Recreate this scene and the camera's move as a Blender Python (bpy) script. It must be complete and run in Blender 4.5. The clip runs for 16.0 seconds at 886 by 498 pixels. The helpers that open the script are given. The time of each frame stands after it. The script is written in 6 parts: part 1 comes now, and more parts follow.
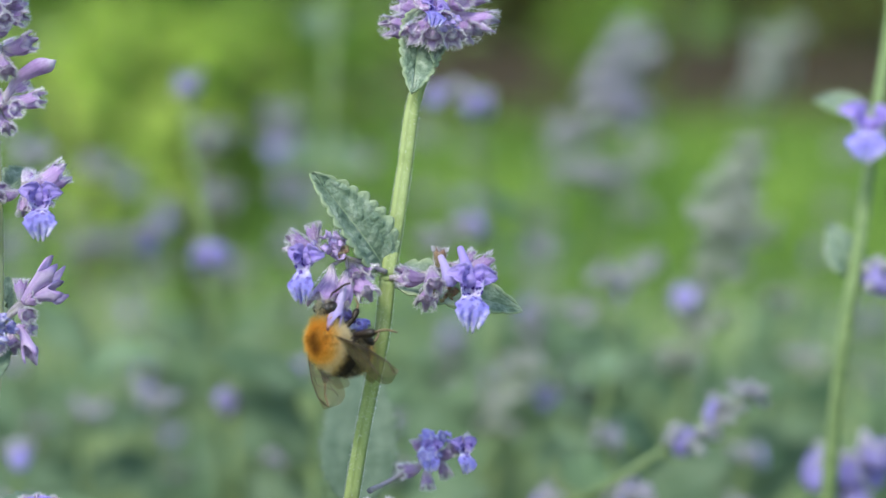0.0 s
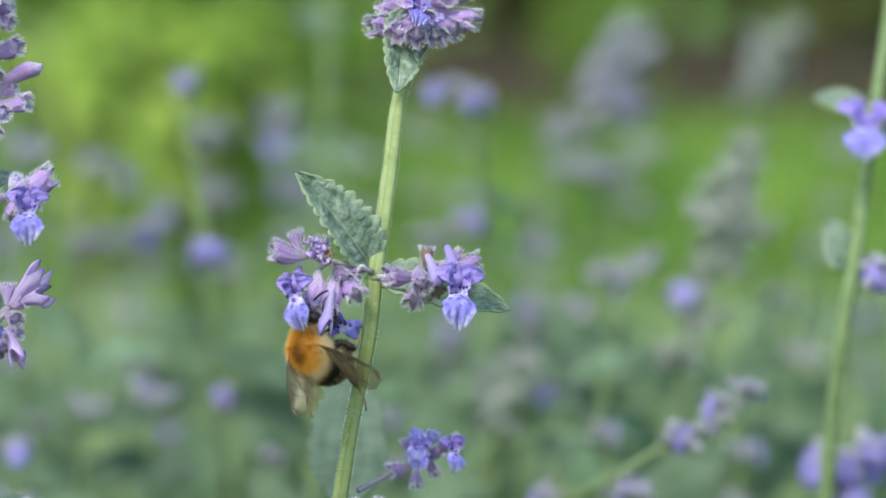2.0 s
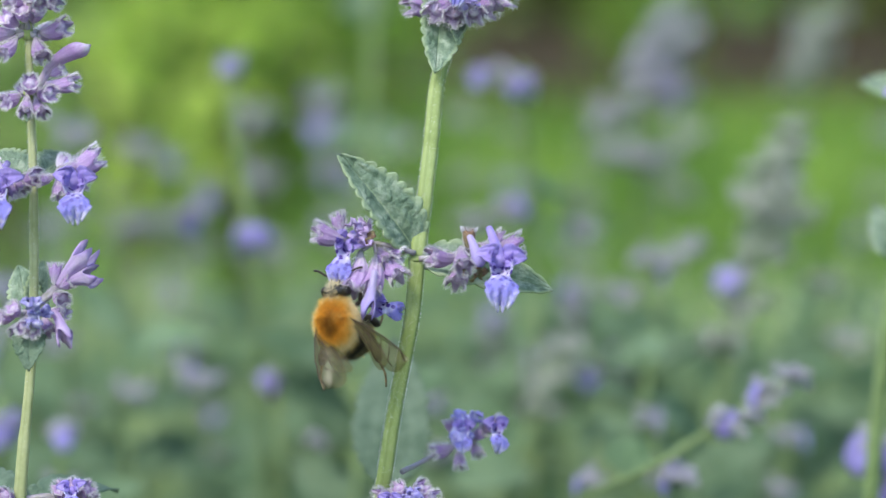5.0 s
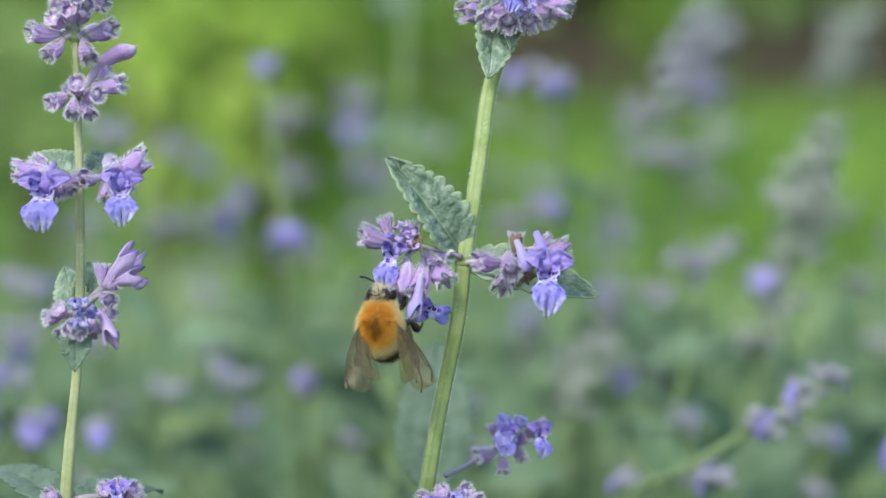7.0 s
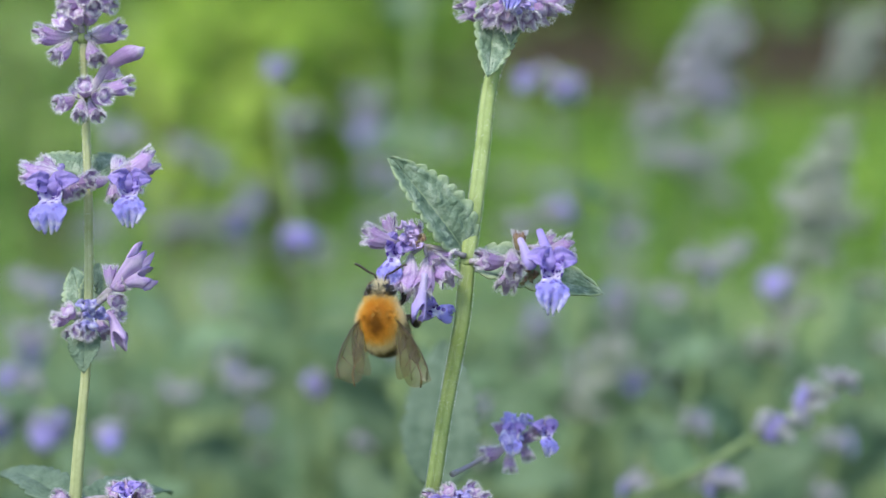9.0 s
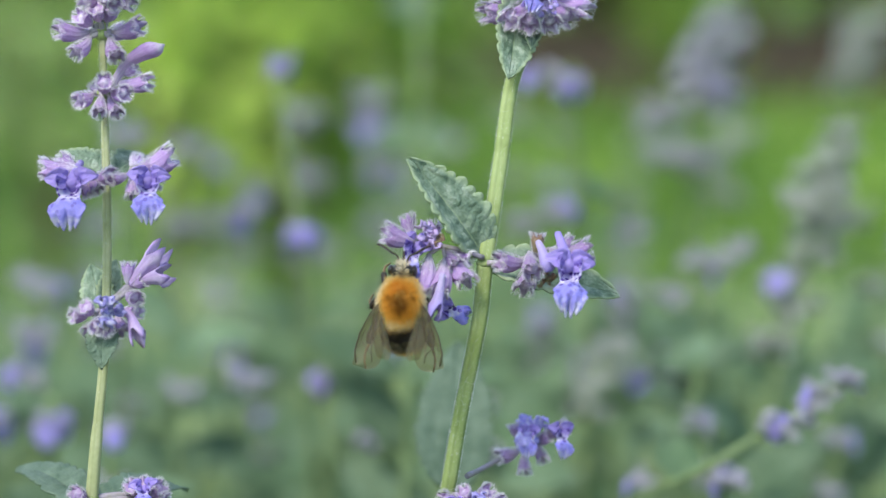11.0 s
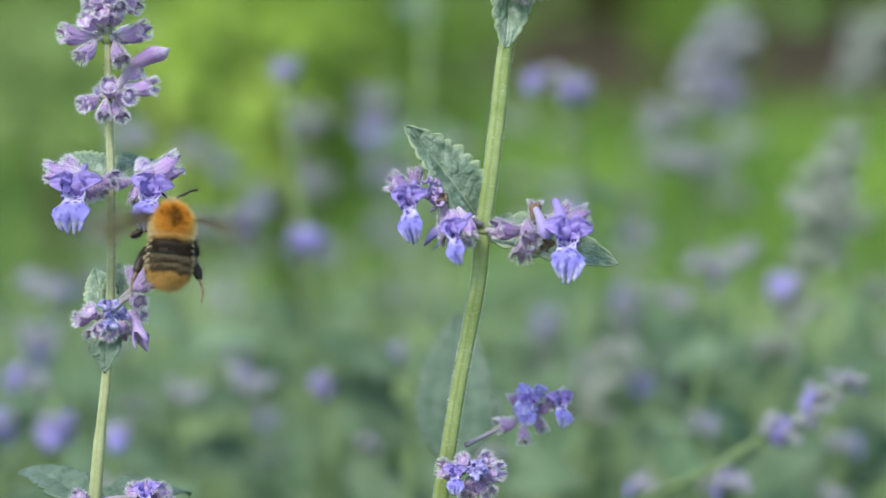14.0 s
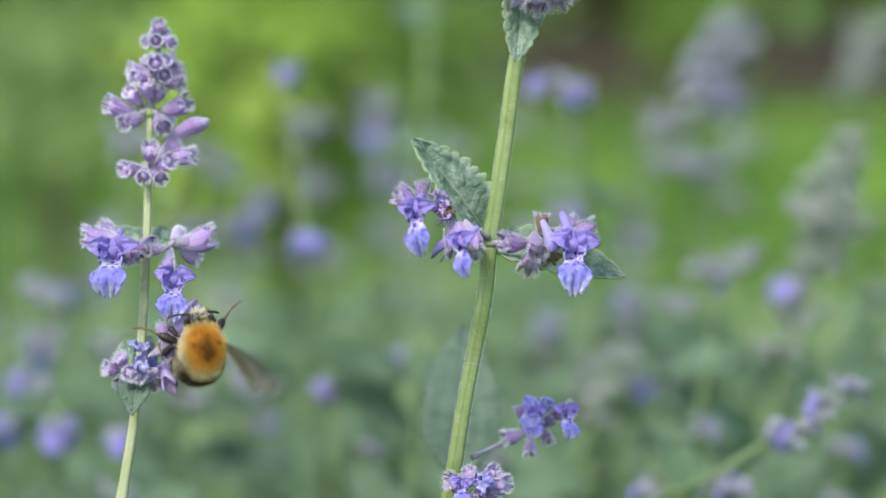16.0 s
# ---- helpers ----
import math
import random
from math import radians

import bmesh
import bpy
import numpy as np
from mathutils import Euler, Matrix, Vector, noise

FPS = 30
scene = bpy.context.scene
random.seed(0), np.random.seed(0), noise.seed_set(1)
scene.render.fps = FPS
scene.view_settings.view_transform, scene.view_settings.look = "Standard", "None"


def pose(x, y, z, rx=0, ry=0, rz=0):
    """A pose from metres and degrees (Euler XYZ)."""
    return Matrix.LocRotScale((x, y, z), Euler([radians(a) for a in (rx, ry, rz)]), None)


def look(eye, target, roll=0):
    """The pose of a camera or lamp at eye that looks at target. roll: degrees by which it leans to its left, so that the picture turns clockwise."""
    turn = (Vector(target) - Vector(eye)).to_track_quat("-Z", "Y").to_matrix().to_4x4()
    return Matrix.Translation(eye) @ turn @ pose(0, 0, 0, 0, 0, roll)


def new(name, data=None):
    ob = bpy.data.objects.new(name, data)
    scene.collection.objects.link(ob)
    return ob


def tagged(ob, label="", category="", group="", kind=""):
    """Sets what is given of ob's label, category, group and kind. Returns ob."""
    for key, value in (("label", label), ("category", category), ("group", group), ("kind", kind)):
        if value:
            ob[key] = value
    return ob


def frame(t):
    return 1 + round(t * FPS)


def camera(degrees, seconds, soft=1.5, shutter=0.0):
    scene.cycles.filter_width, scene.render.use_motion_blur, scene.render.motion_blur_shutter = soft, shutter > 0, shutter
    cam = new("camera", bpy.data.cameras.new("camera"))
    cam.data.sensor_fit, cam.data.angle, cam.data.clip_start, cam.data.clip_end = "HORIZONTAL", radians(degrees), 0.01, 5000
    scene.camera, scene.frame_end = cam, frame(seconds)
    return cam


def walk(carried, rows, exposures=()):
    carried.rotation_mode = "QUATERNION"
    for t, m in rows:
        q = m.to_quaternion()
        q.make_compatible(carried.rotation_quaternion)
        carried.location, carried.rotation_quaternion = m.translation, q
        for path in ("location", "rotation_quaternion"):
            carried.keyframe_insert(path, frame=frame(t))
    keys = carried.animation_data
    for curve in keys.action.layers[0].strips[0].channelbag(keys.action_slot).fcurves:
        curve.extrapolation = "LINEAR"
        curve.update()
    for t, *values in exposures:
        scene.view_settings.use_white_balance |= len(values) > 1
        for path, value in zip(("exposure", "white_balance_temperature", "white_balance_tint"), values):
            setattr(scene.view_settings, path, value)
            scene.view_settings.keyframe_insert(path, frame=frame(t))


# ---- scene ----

# camera: a long lens on a flower stem, a foot away, panning slowly to its left
cam = camera(20, 16.0, soft=1.35, shutter=0.5)
EYE = Vector((0, 0, 0.55))
REST = pose(0, 0, 0.55, 83, 0, 0)
RIGHT, UP, FWD = Vector((1, 0, 0)), REST.col[1].to_3d(), -REST.col[2].to_3d()
REACH = 0.2836
cam.data.dof.use_dof = True
cam.data.dof.focus_distance = REACH
cam.data.dof.aperture_fstop = 14.5
# seconds, mm right, mm up, tilt, turn, roll
CAMERA_ROWS = [
    (0, 1.71, -0.28, 83.449, -1.567, -0.049),
    (0.5, 1.67, -0.3, 83.434, -1.581, -0.057),
    (1, 1.66, -0.33, 83.421, -1.592, -0.063),
    (1.5, 1.64, -0.39, 83.416, -1.616, -0.055),
    (2, 1.67, -0.38, 83.397, -1.615, -0.07),
    (2.5, 1.89, -0.22, 83.338, -1.56, -0.11),
    (3, 2.1, -0.1, 83.252, -1.409, -0.11),
    (3.5, 2.07, -0.1, 83.199, -1.283, -0.088),
    (4, 1.91, -0.17, 83.117, -1.068, -0.093),
    (6.5, 0.1, -0.13, 83.002, -0.159, -0.013),
    (7, 0.08, -0.09, 83.01, 0.009, -0.015),
    (7.5, 0.08, -0.11, 83.035, 0.112, -0.026),
    (8, 0.11, -0.05, 83.036, 0.189, -0.016),
    (8.5, 0.25, 0.03, 83.055, 0.316, 0.013),
    (9, 0.37, -0.02, 83.065, 0.295, 0.024),
    (11.5, -0.17, 0.13, 83.018, 0.342, 0.075),
    (12, 0.03, 0.04, 83.045, 0.398, 0.083),
    (12.5, 0.28, -0.16, 83.079, 0.457, 0.101),
    (13, 0.45, -0.26, 83.097, 0.479, 0.113),
    (13.5, 0.64, -0.18, 83.096, 0.499, 0.117),
    (14, 0.76, -0.05, 83.102, 0.513, 0.123),
    (14.5, 0.74, 0.12, 83.098, 0.506, 0.123),
    (15, 0.63, 0.34, 83.114, 0.495, 0.114),
    (15.5, 0.36, 0.4, 83.124, 0.491, 0.107),
    (16, 0.07, 0.3, 83.172, 0.478, 0.115),
]
walk(cam, [(t, Matrix.Translation(RIGHT * x / 1000 + UP * u / 1000) @ pose(0, 0, 0.55, tilt, 0, turn) @ pose(0, 0, 0, 0, 0, roll))
           for t, x, u, tilt, turn, roll in CAMERA_ROWS], exposures=[(0.0, 0.91), (16.0, 0.91)])

# ---- light: a bright hazy sky and a soft high sun behind the camera's shoulder ----
world = bpy.data.worlds.new("sky")
scene.world = world
world.use_nodes = True
wn = world.node_tree.nodes
sky = wn.new("ShaderNodeTexSky")
sky.sky_type = 'NISHITA'
sky.sun_disc = False
sky.sun_elevation = radians(52)
sky.sun_rotation = radians(-150)
wn["Background"].inputs["Strength"].default_value = 0.15
world.node_tree.links.new(sky.outputs[0], wn["Background"].inputs["Color"])
sun = new("sun", bpy.data.lights.new("sun", 'SUN'))
sun.data.energy, sun.data.angle, sun.data.color = 1.6, radians(14), (1.0, 0.95, 0.84)
sun.matrix_world = look((-1.4, -2.2, 3.2), (0, 0, 0))


# ---- materials ----
def nodes_of(name):
    m = bpy.data.materials.new(name)
    m.use_nodes = True
    nt = m.node_tree
    return m, nt.nodes, nt.links, nt.nodes["Principled BSDF"]


def ramp(n, stops):
    r = n.new("ShaderNodeValToRGB")
    while len(r.color_ramp.elements) < len(stops):
        r.color_ramp.elements.new(0.5)
    for e, (p, c) in zip(r.color_ramp.elements, stops):
        e.position, e.color = p, (*c, 1)
    return r


def organic(name, stops, by="noise", scale=300, rough=0.6, bump=0.3, through_light=0.0, fine=4.0, vary=0.25, spots=None, coat=0.0, mottle=0.3, stripes=None, island=False, rim=None, gloss=0.35):
    """Grown surface: colour runs along uv.v or by a coarse noise, a finer noise breaks it and gives relief."""
    m, n, l, b = nodes_of(name)
    tc = n.new("ShaderNodeTexCoord")
    coarse = n.new("ShaderNodeTexNoise")
    coarse.inputs["Scale"].default_value = scale
    coarse.inputs["Detail"].default_value = 3
    l.new(tc.outputs["Object"], coarse.inputs["Vector"])
    grain = n.new("ShaderNodeTexNoise")
    grain.inputs["Scale"].default_value = scale * fine
    grain.inputs["Detail"].default_value = 4
    l.new(tc.outputs["Object"], grain.inputs["Vector"])
    r = ramp(n, stops)
    if by == "noise":
        l.new(coarse.outputs["Fac"], r.inputs["Fac"])
    else:
        sep = n.new("ShaderNodeSeparateXYZ")
        l.new(tc.outputs["UV"], sep.inputs[0])
        mix = n.new("ShaderNodeMath")
        mix.operation = 'MULTIPLY_ADD'
        l.new(coarse.outputs["Fac"], mix.inputs[0])
        mix.inputs[1].default_value = mottle
        off = n.new("ShaderNodeMath")
        off.operation = 'SUBTRACT'
        l.new(sep.outputs["Y"], off.inputs[0])
        off.inputs[1].default_value = mottle / 2
        l.new(off.outputs[0], mix.inputs[2])
        l.new(mix.outputs[0], r.inputs["Fac"])
    info = n.new("ShaderNodeObjectInfo")
    hsv = n.new("ShaderNodeHueSaturation")
    span = n.new("ShaderNodeMapRange")
    span.inputs["To Min"].default_value, span.inputs["To Max"].default_value = 1 - vary, 1 + vary
    blend = n.new("ShaderNodeMath")
    blend.operation = 'ADD'
    half = n.new("ShaderNodeMath")
    half.operation = 'MULTIPLY'
    half.inputs[1].default_value = 0.5
    if island:
        info = n.new("ShaderNodeNewGeometry")
    l.new(info.outputs["Random Per Island" if island else "Random"], blend.inputs[0])
    l.new(grain.outputs["Fac"], blend.inputs[1])
    l.new(blend.outputs[0], half.inputs[0])
    l.new(half.outputs[0], span.inputs["Value"])
    l.new(span.outputs[0], hsv.inputs["Value"])
    l.new(r.outputs["Color"], hsv.inputs["Color"])
    colour = hsv.outputs["Color"]
    if spots:
        vor = n.new("ShaderNodeTexVoronoi")
        vor.inputs["Scale"].default_value = spots[0]
        l.new(tc.outputs["Object"], vor.inputs["Vector"])
        cut = n.new("ShaderNodeMapRange")
        cut.inputs["From Min"].default_value, cut.inputs["From Max"].default_value = spots[1], spots[1] + 0.08
        cut.inputs["To Min"].default_value, cut.inputs["To Max"].default_value = 1.0, 0.0
        l.new(vor.outputs["Distance"], cut.inputs["Value"])
        sep2 = n.new("ShaderNodeSeparateXYZ")
        l.new(tc.outputs["UV"], sep2.inputs[0])
        zone = ramp(n, [(0.0, (0, 0, 0)), (0.30, (0, 0, 0)), (0.36, (1, 1, 1)), (0.61, (1, 1, 1)), (0.72, (.5, .5, .5)), (0.88, (.3, .3, .3)), (0.94, (0, 0, 0))])
        l.new(sep2.outputs["Y"], zone.inputs["Fac"])
        amt = n.new("ShaderNodeMath")
        amt.operation = 'MULTIPLY'
        l.new(cut.outputs[0], amt.inputs[0])
        l.new(zone.outputs["Color"], amt.inputs[1])
        dark = n.new("ShaderNodeMix")
        dark.data_type = 'RGBA'
        l.new(amt.outputs[0], dark.inputs["Factor"])
        l.new(colour, dark.inputs["A"])
        dark.inputs["B"].default_value = (*spots[2], 1)
        colour = dark.outputs["Result"]
    if stripes:
        sp = n.new("ShaderNodeSeparateXYZ")
        l.new(tc.outputs["UV"], sp.inputs[0])
        mul = n.new("ShaderNodeMath")
        mul.operation = 'MULTIPLY'
        mul.inputs[1].default_value = 2 * math.pi * stripes[0]
        l.new(sp.outputs["X"], mul.inputs[0])
        sn = n.new("ShaderNodeMath")
        sn.operation = 'SINE'
        l.new(mul.outputs[0], sn.inputs[0])
        mr = n.new("ShaderNodeMapRange")
        mr.inputs["From Min"].default_value, mr.inputs["From Max"].default_value = 0.2, 0.9
        mr.inputs["To Max"].default_value = stripes[1]
        l.new(sn.outputs[0], mr.inputs["Value"])
        st = n.new("ShaderNodeMix")
        st.data_type = 'RGBA'
        l.new(mr.outputs[0], st.inputs["Factor"])
        l.new(colour, st.inputs["A"])
        st.inputs["B"].default_value = (*stripes[2], 1)
        colour = st.outputs["Result"]
    if rim:
        # a pale margin along both edges of a leaf and a pale midrib
        rs = n.new("ShaderNodeSeparateXYZ")
        l.new(tc.outputs["UV"], rs.inputs[0])
        band = ramp(n, [(0.0, (1, 1, 1)), (0.05, (.8, .8, .8)), (0.13, (0, 0, 0)), (0.475, (0, 0, 0)), (0.5, (.8, .8, .8)), (0.525, (0, 0, 0)), (0.87, (0, 0, 0)), (0.95, (.8, .8, .8)), (1.0, (1, 1, 1))])
        l.new(rs.outputs["X"], band.inputs["Fac"])
        amount = n.new("ShaderNodeMath")
        amount.operation = 'MULTIPLY'
        amount.inputs[1].default_value = rim[0]
        l.new(band.outputs["Color"], amount.inputs[0])
        pale = n.new("ShaderNodeMix")
        pale.data_type = 'RGBA'
        l.new(amount.outputs[0], pale.inputs["Factor"])
        l.new(colour, pale.inputs["A"])
        pale.inputs["B"].default_value = (*rim[1], 1)
        colour = pale.outputs["Result"]
    l.new(colour, b.inputs["Base Color"])
    b.inputs["Roughness"].default_value = rough
    b.inputs["Coat Weight"].default_value = coat
    b.inputs["Specular IOR Level"].default_value = gloss
    bp = n.new("ShaderNodeBump")
    bp.inputs["Strength"].default_value = bump
    bp.inputs["Distance"].default_value = 0.3 / scale
    l.new(grain.outputs["Fac"], bp.inputs["Height"])
    l.new(bp.outputs[0], b.inputs["Normal"])
    if through_light:
        tr = n.new("ShaderNodeBsdfTranslucent")
        l.new(colour, tr.inputs["Color"])
        mx = n.new("ShaderNodeMixShader")
        mx.inputs[0].default_value = through_light
        l.new(b.outputs[0], mx.inputs[1])
        l.new(tr.outputs[0], mx.inputs[2])
        l.new(mx.outputs[0], n["Material Output"].inputs["Surface"])
    return m


STEM = organic("catmint_stem_green", [(0.3, (0.235, 0.31, 0.095)), (0.7, (0.34, 0.42, 0.17))], scale=420, rough=0.55, bump=0.12, vary=0.15, stripes=(6, 0.35, (0.15, 0.21, 0.06)))
STALK = organic("flower_stalk", [(0.3, (0.30, 0.30, 0.24)), (0.7, (0.42, 0.36, 0.46))], scale=900, rough=0.6, bump=0.3)
LEAF = organic("catmint_leaf_grey_green", [(0.3, (0.115, 0.185, 0.12)), (0.5, (0.205, 0.295, 0.205)), (0.72, (0.38, 0.465, 0.36))], scale=800, rough=0.5, bump=0.5, through_light=0.2, rim=(0.75, (0.42, 0.52, 0.30)))
STEM_PALE = organic("catmint_stem_pale", [(0.3, (0.31, 0.35, 0.155)), (0.7, (0.43, 0.46, 0.25))], scale=420, rough=0.55, bump=0.12, vary=0.15, stripes=(6, 0.3, (0.22, 0.26, 0.10)))
CALYX = organic("calyx_mauve", [(0.0, (0.56, 0.58, 0.48)), (0.18, (0.62, 0.54, 0.67)), (0.45, (0.53, 0.38, 0.64)), (0.75, (0.46, 0.30, 0.60)), (0.9, (0.62, 0.49, 0.73)), (1.0, (0.82, 0.76, 0.86))], by="uv", scale=900, rough=0.7, bump=0.5, through_light=0.3, vary=0.35,
                stripes=(10, 0.28, (0.34, 0.18, 0.48)))
CALYX_DRY = organic("calyx_brown", [(0.0, (0.24, 0.22, 0.12)), (1.0, (0.24, 0.13, 0.09))], by="uv", scale=900, rough=0.8, bump=0.6)
FUZZ = organic("calyx_hair", [(0.3, (0.80, 0.75, 0.82)), (0.7, (0.92, 0.90, 0.92))], scale=900, rough=0.6, bump=0.0, through_light=0.45)
PETAL = organic("petal_lavender", [(0.0, (0.47, 0.38, 0.80)), (0.2, (0.38, 0.29, 0.76)), (0.30, (0.32, 0.23, 0.70)), (0.40, (0.46, 0.38, 0.80)), (0.54, (0.80, 0.78, 0.94)), (0.62, (0.56, 0.52, 0.88)), (0.72, (0.31, 0.29, 0.81)), (0.88, (0.39, 0.36, 0.86)), (1.0, (0.76, 0.74, 0.94))], by="uv", scale=1100, fine=3, rough=0.6, bump=0.5, through_light=0.3,
                spots=(1500, 0.36, (0.09, 0.04, 0.32)), mottle=0.5, vary=0.2)
PETAL_PALE = organic("petal_tube_lilac", [(0.0, (0.66, 0.58, 0.80)), (0.6, (0.54, 0.46, 0.80)), (1.0, (0.46, 0.38, 0.80))], by="uv", scale=900, rough=0.75, bump=0.4, through_light=0.35, mottle=0.4, stripes=(5, 0.25, (0.40, 0.28, 0.66)))
PETAL_BLUE = organic("petal_crumpled_blue", [(0.3, (0.27, 0.24, 0.66)), (0.52, (0.45, 0.42, 0.82)), (0.68, (0.74, 0.72, 0.92))], scale=1600, rough=0.6, bump=0.6, through_light=0.25, vary=0.35)
PETAL_PINK = organic("petal_bud_pink", [(0.0, (0.48, 0.36, 0.58)), (0.5, (0.60, 0.47, 0.74)), (0.8, (0.70, 0.58, 0.82)), (1.0, (0.50, 0.36, 0.70))], by="uv", scale=900, rough=0.8, bump=0.5, through_light=0.3, mottle=0.45, stripes=(5, 0.35, (0.36, 0.22, 0.54)))
FAR_STEM = organic("far_stem", [(0.3, (0.14, 0.215, 0.08)), (0.7, (0.245, 0.33, 0.145))], scale=120, rough=0.7)
FAR_LEAF = organic("far_catmint_leaf", [(0.3, (0.09, 0.17, 0.08)), (0.7, (0.20, 0.305, 0.165))], scale=120, rough=0.8, through_light=0.35, vary=0.4, island=True, gloss=0.25)
# darker copy of LEAF: the shade on the low leaves is in its colour
SHADED_LEAF = organic("catmint_leaf_shaded", [(0.3, (0.11, 0.18, 0.115)), (0.7, (0.20, 0.285, 0.20))], scale=600, rough=0.6, bump=0.4, through_light=0.2)
YOUNG_LEAF = organic("young_catmint_leaf", [(0.3, (0.105, 0.19, 0.095)), (0.7, (0.22, 0.32, 0.19))], scale=120, rough=0.8, through_light=0.35, vary=0.4, gloss=0.25)
FAR_CALYX = organic("far_calyx", [(0.3, (0.44, 0.48, 0.43)), (0.7, (0.57, 0.54, 0.65))], scale=200, rough=0.9, through_light=0.5, gloss=0.15)
FAR_PALE = organic("far_calyx_pale", [(0.3, (0.40, 0.47, 0.35)), (0.7, (0.56, 0.57, 0.54))], scale=200, rough=0.9, through_light=0.5, gloss=0.15)
FAR_PETAL = organic("far_petal", [(0.3, (0.34, 0.30, 0.68)), (0.7, (0.50, 0.45, 0.82))], scale=200, rough=0.5, through_light=0.45)
SHRUB = organic("shrub_leaf_yellow_green", [(0.25, (0.40, 0.58, 0.06)), (0.5, (0.60, 0.78, 0.14)), (0.8, (0.72, 0.84, 0.26))], scale=6, fine=6, rough=0.5, through_light=0.5, vary=0.5, island=True)
BUSH = organic("bush_leaf_green", [(0.3, (0.105, 0.21, 0.03)), (0.7, (0.27, 0.44, 0.06))], scale=6, fine=6, rough=0.8, through_light=0.4, vary=0.6, island=True, gloss=0.15)
SAGE = organic("bush_leaf_grey_green", [(0.3, (0.23, 0.35, 0.10)), (0.7, (0.44, 0.57, 0.23))], scale=6, fine=6, rough=0.8, through_light=0.4, vary=0.55, island=True, gloss=0.15)
HEDGE = organic("hedge_leaf_dark", [(0.3, (0.06, 0.068, 0.02)), (0.55, (0.14, 0.14, 0.042)), (0.75, (0.21, 0.165, 0.09))], scale=2.2, rough=0.95, vary=0.5, island=True, through_light=0.25, gloss=0.08)
BARK = organic("hedge_bark", [(0.3, (0.06, 0.045, 0.03)), (0.7, (0.13, 0.10, 0.065))], scale=9, rough=0.9, bump=0.8)
SOIL = organic("soil_brown", [(0.3, (0.06, 0.05, 0.028)), (0.7, (0.115, 0.09, 0.052))], scale=7, fine=12, rough=0.95, bump=0.8, gloss=0.1)
LAWN = organic("lawn_green", [(0.34, (0.07, 0.16, 0.03)), (0.5, (0.15, 0.29, 0.05)), (0.64, (0.36, 0.54, 0.10))], scale=2.6, fine=40, rough=0.9, bump=0.6, vary=0.45, gloss=0.15)
BLADE = organic("grass_blade", [(0.34, (0.09, 0.19, 0.03)), (0.5, (0.19, 0.34, 0.06)), (0.64, (0.40, 0.57, 0.12))], scale=2.6, fine=10, rough=0.6, through_light=0.35, vary=0.5, island=True, gloss=0.2)
ORANGE = organic("fur_ginger", [(0.0, (0.86, 0.76, 0.52)), (0.28, (0.86, 0.69, 0.34)), (0.45, (0.85, 0.57, 0.14)), (0.72, (0.83, 0.46, 0.065)), (0.88, (0.46, 0.21, 0.025)), (1.0, (0.20, 0.085, 0.015))], by="uv", scale=700, rough=0.6, bump=0.0, through_light=0.42, vary=0.3, mottle=0.2, island=True)
BANDS = organic("fur_banded", [(0.0, (0.84, 0.74, 0.50)), (0.10, (0.84, 0.72, 0.46)), (0.13, (0.62, 0.42, 0.13)), (0.175, (0.46, 0.30, 0.08)), (0.205, (0.05, 0.032, 0.016)), (0.50, (0.02, 0.015, 0.01)), (0.52, (0.46, 0.38, 0.23)), (0.555, (0.38, 0.30, 0.17)), (0.575, (0.035, 0.025, 0.015)), (0.65, (0.04, 0.025, 0.015)), (0.67, (0.46, 0.37, 0.22)), (0.705, (0.40, 0.31, 0.17)), (0.725, (0.05, 0.03, 0.018)), (0.79, (0.05, 0.03, 0.018)), (0.82, (0.76, 0.48, 0.14)), (0.88, (0.82, 0.54, 0.17)), (0.895, (0.24, 0.13, 0.04)), (0.915, (0.78, 0.50, 0.15)), (0.97, (0.70, 0.45, 0.15))], by="uv", scale=900, rough=0.45, bump=0.0, through_light=0.2, vary=0.4, mottle=0.07, island=True)
UNDERFUR = organic("underfur_brown", [(0.3, (0.40, 0.22, 0.04)), (0.7, (0.58, 0.35, 0.08))], scale=1500, rough=0.8, bump=0.5)
CREAM = organic("fur_cream", [(0.3, (0.62, 0.52, 0.34)), (0.7, (0.80, 0.72, 0.52))], scale=700, rough=0.6, bump=0.0, through_light=0.25)
SKIN = organic("shell_black", [(0.3, (0.012, 0.010, 0.009)), (0.7, (0.03, 0.025, 0.02))], scale=1500, rough=0.3, bump=0.4, coat=0.3)
LEGS = organic("leg_black", [(0.3, (0.015, 0.012, 0.010)), (0.7, (0.05, 0.035, 0.025))], scale=1500, rough=0.35, bump=0.4)
FOOT = organic("foot_tan", [(0.3, (0.10, 0.07, 0.04)), (0.7, (0.26, 0.19, 0.10))], scale=1500, rough=0.5, bump=0.3)
VEIN = organic("wing_vein", [(0.3, (0.035, 0.022, 0.012)), (0.7, (0.07, 0.045, 0.025))], scale=1500, rough=0.4)


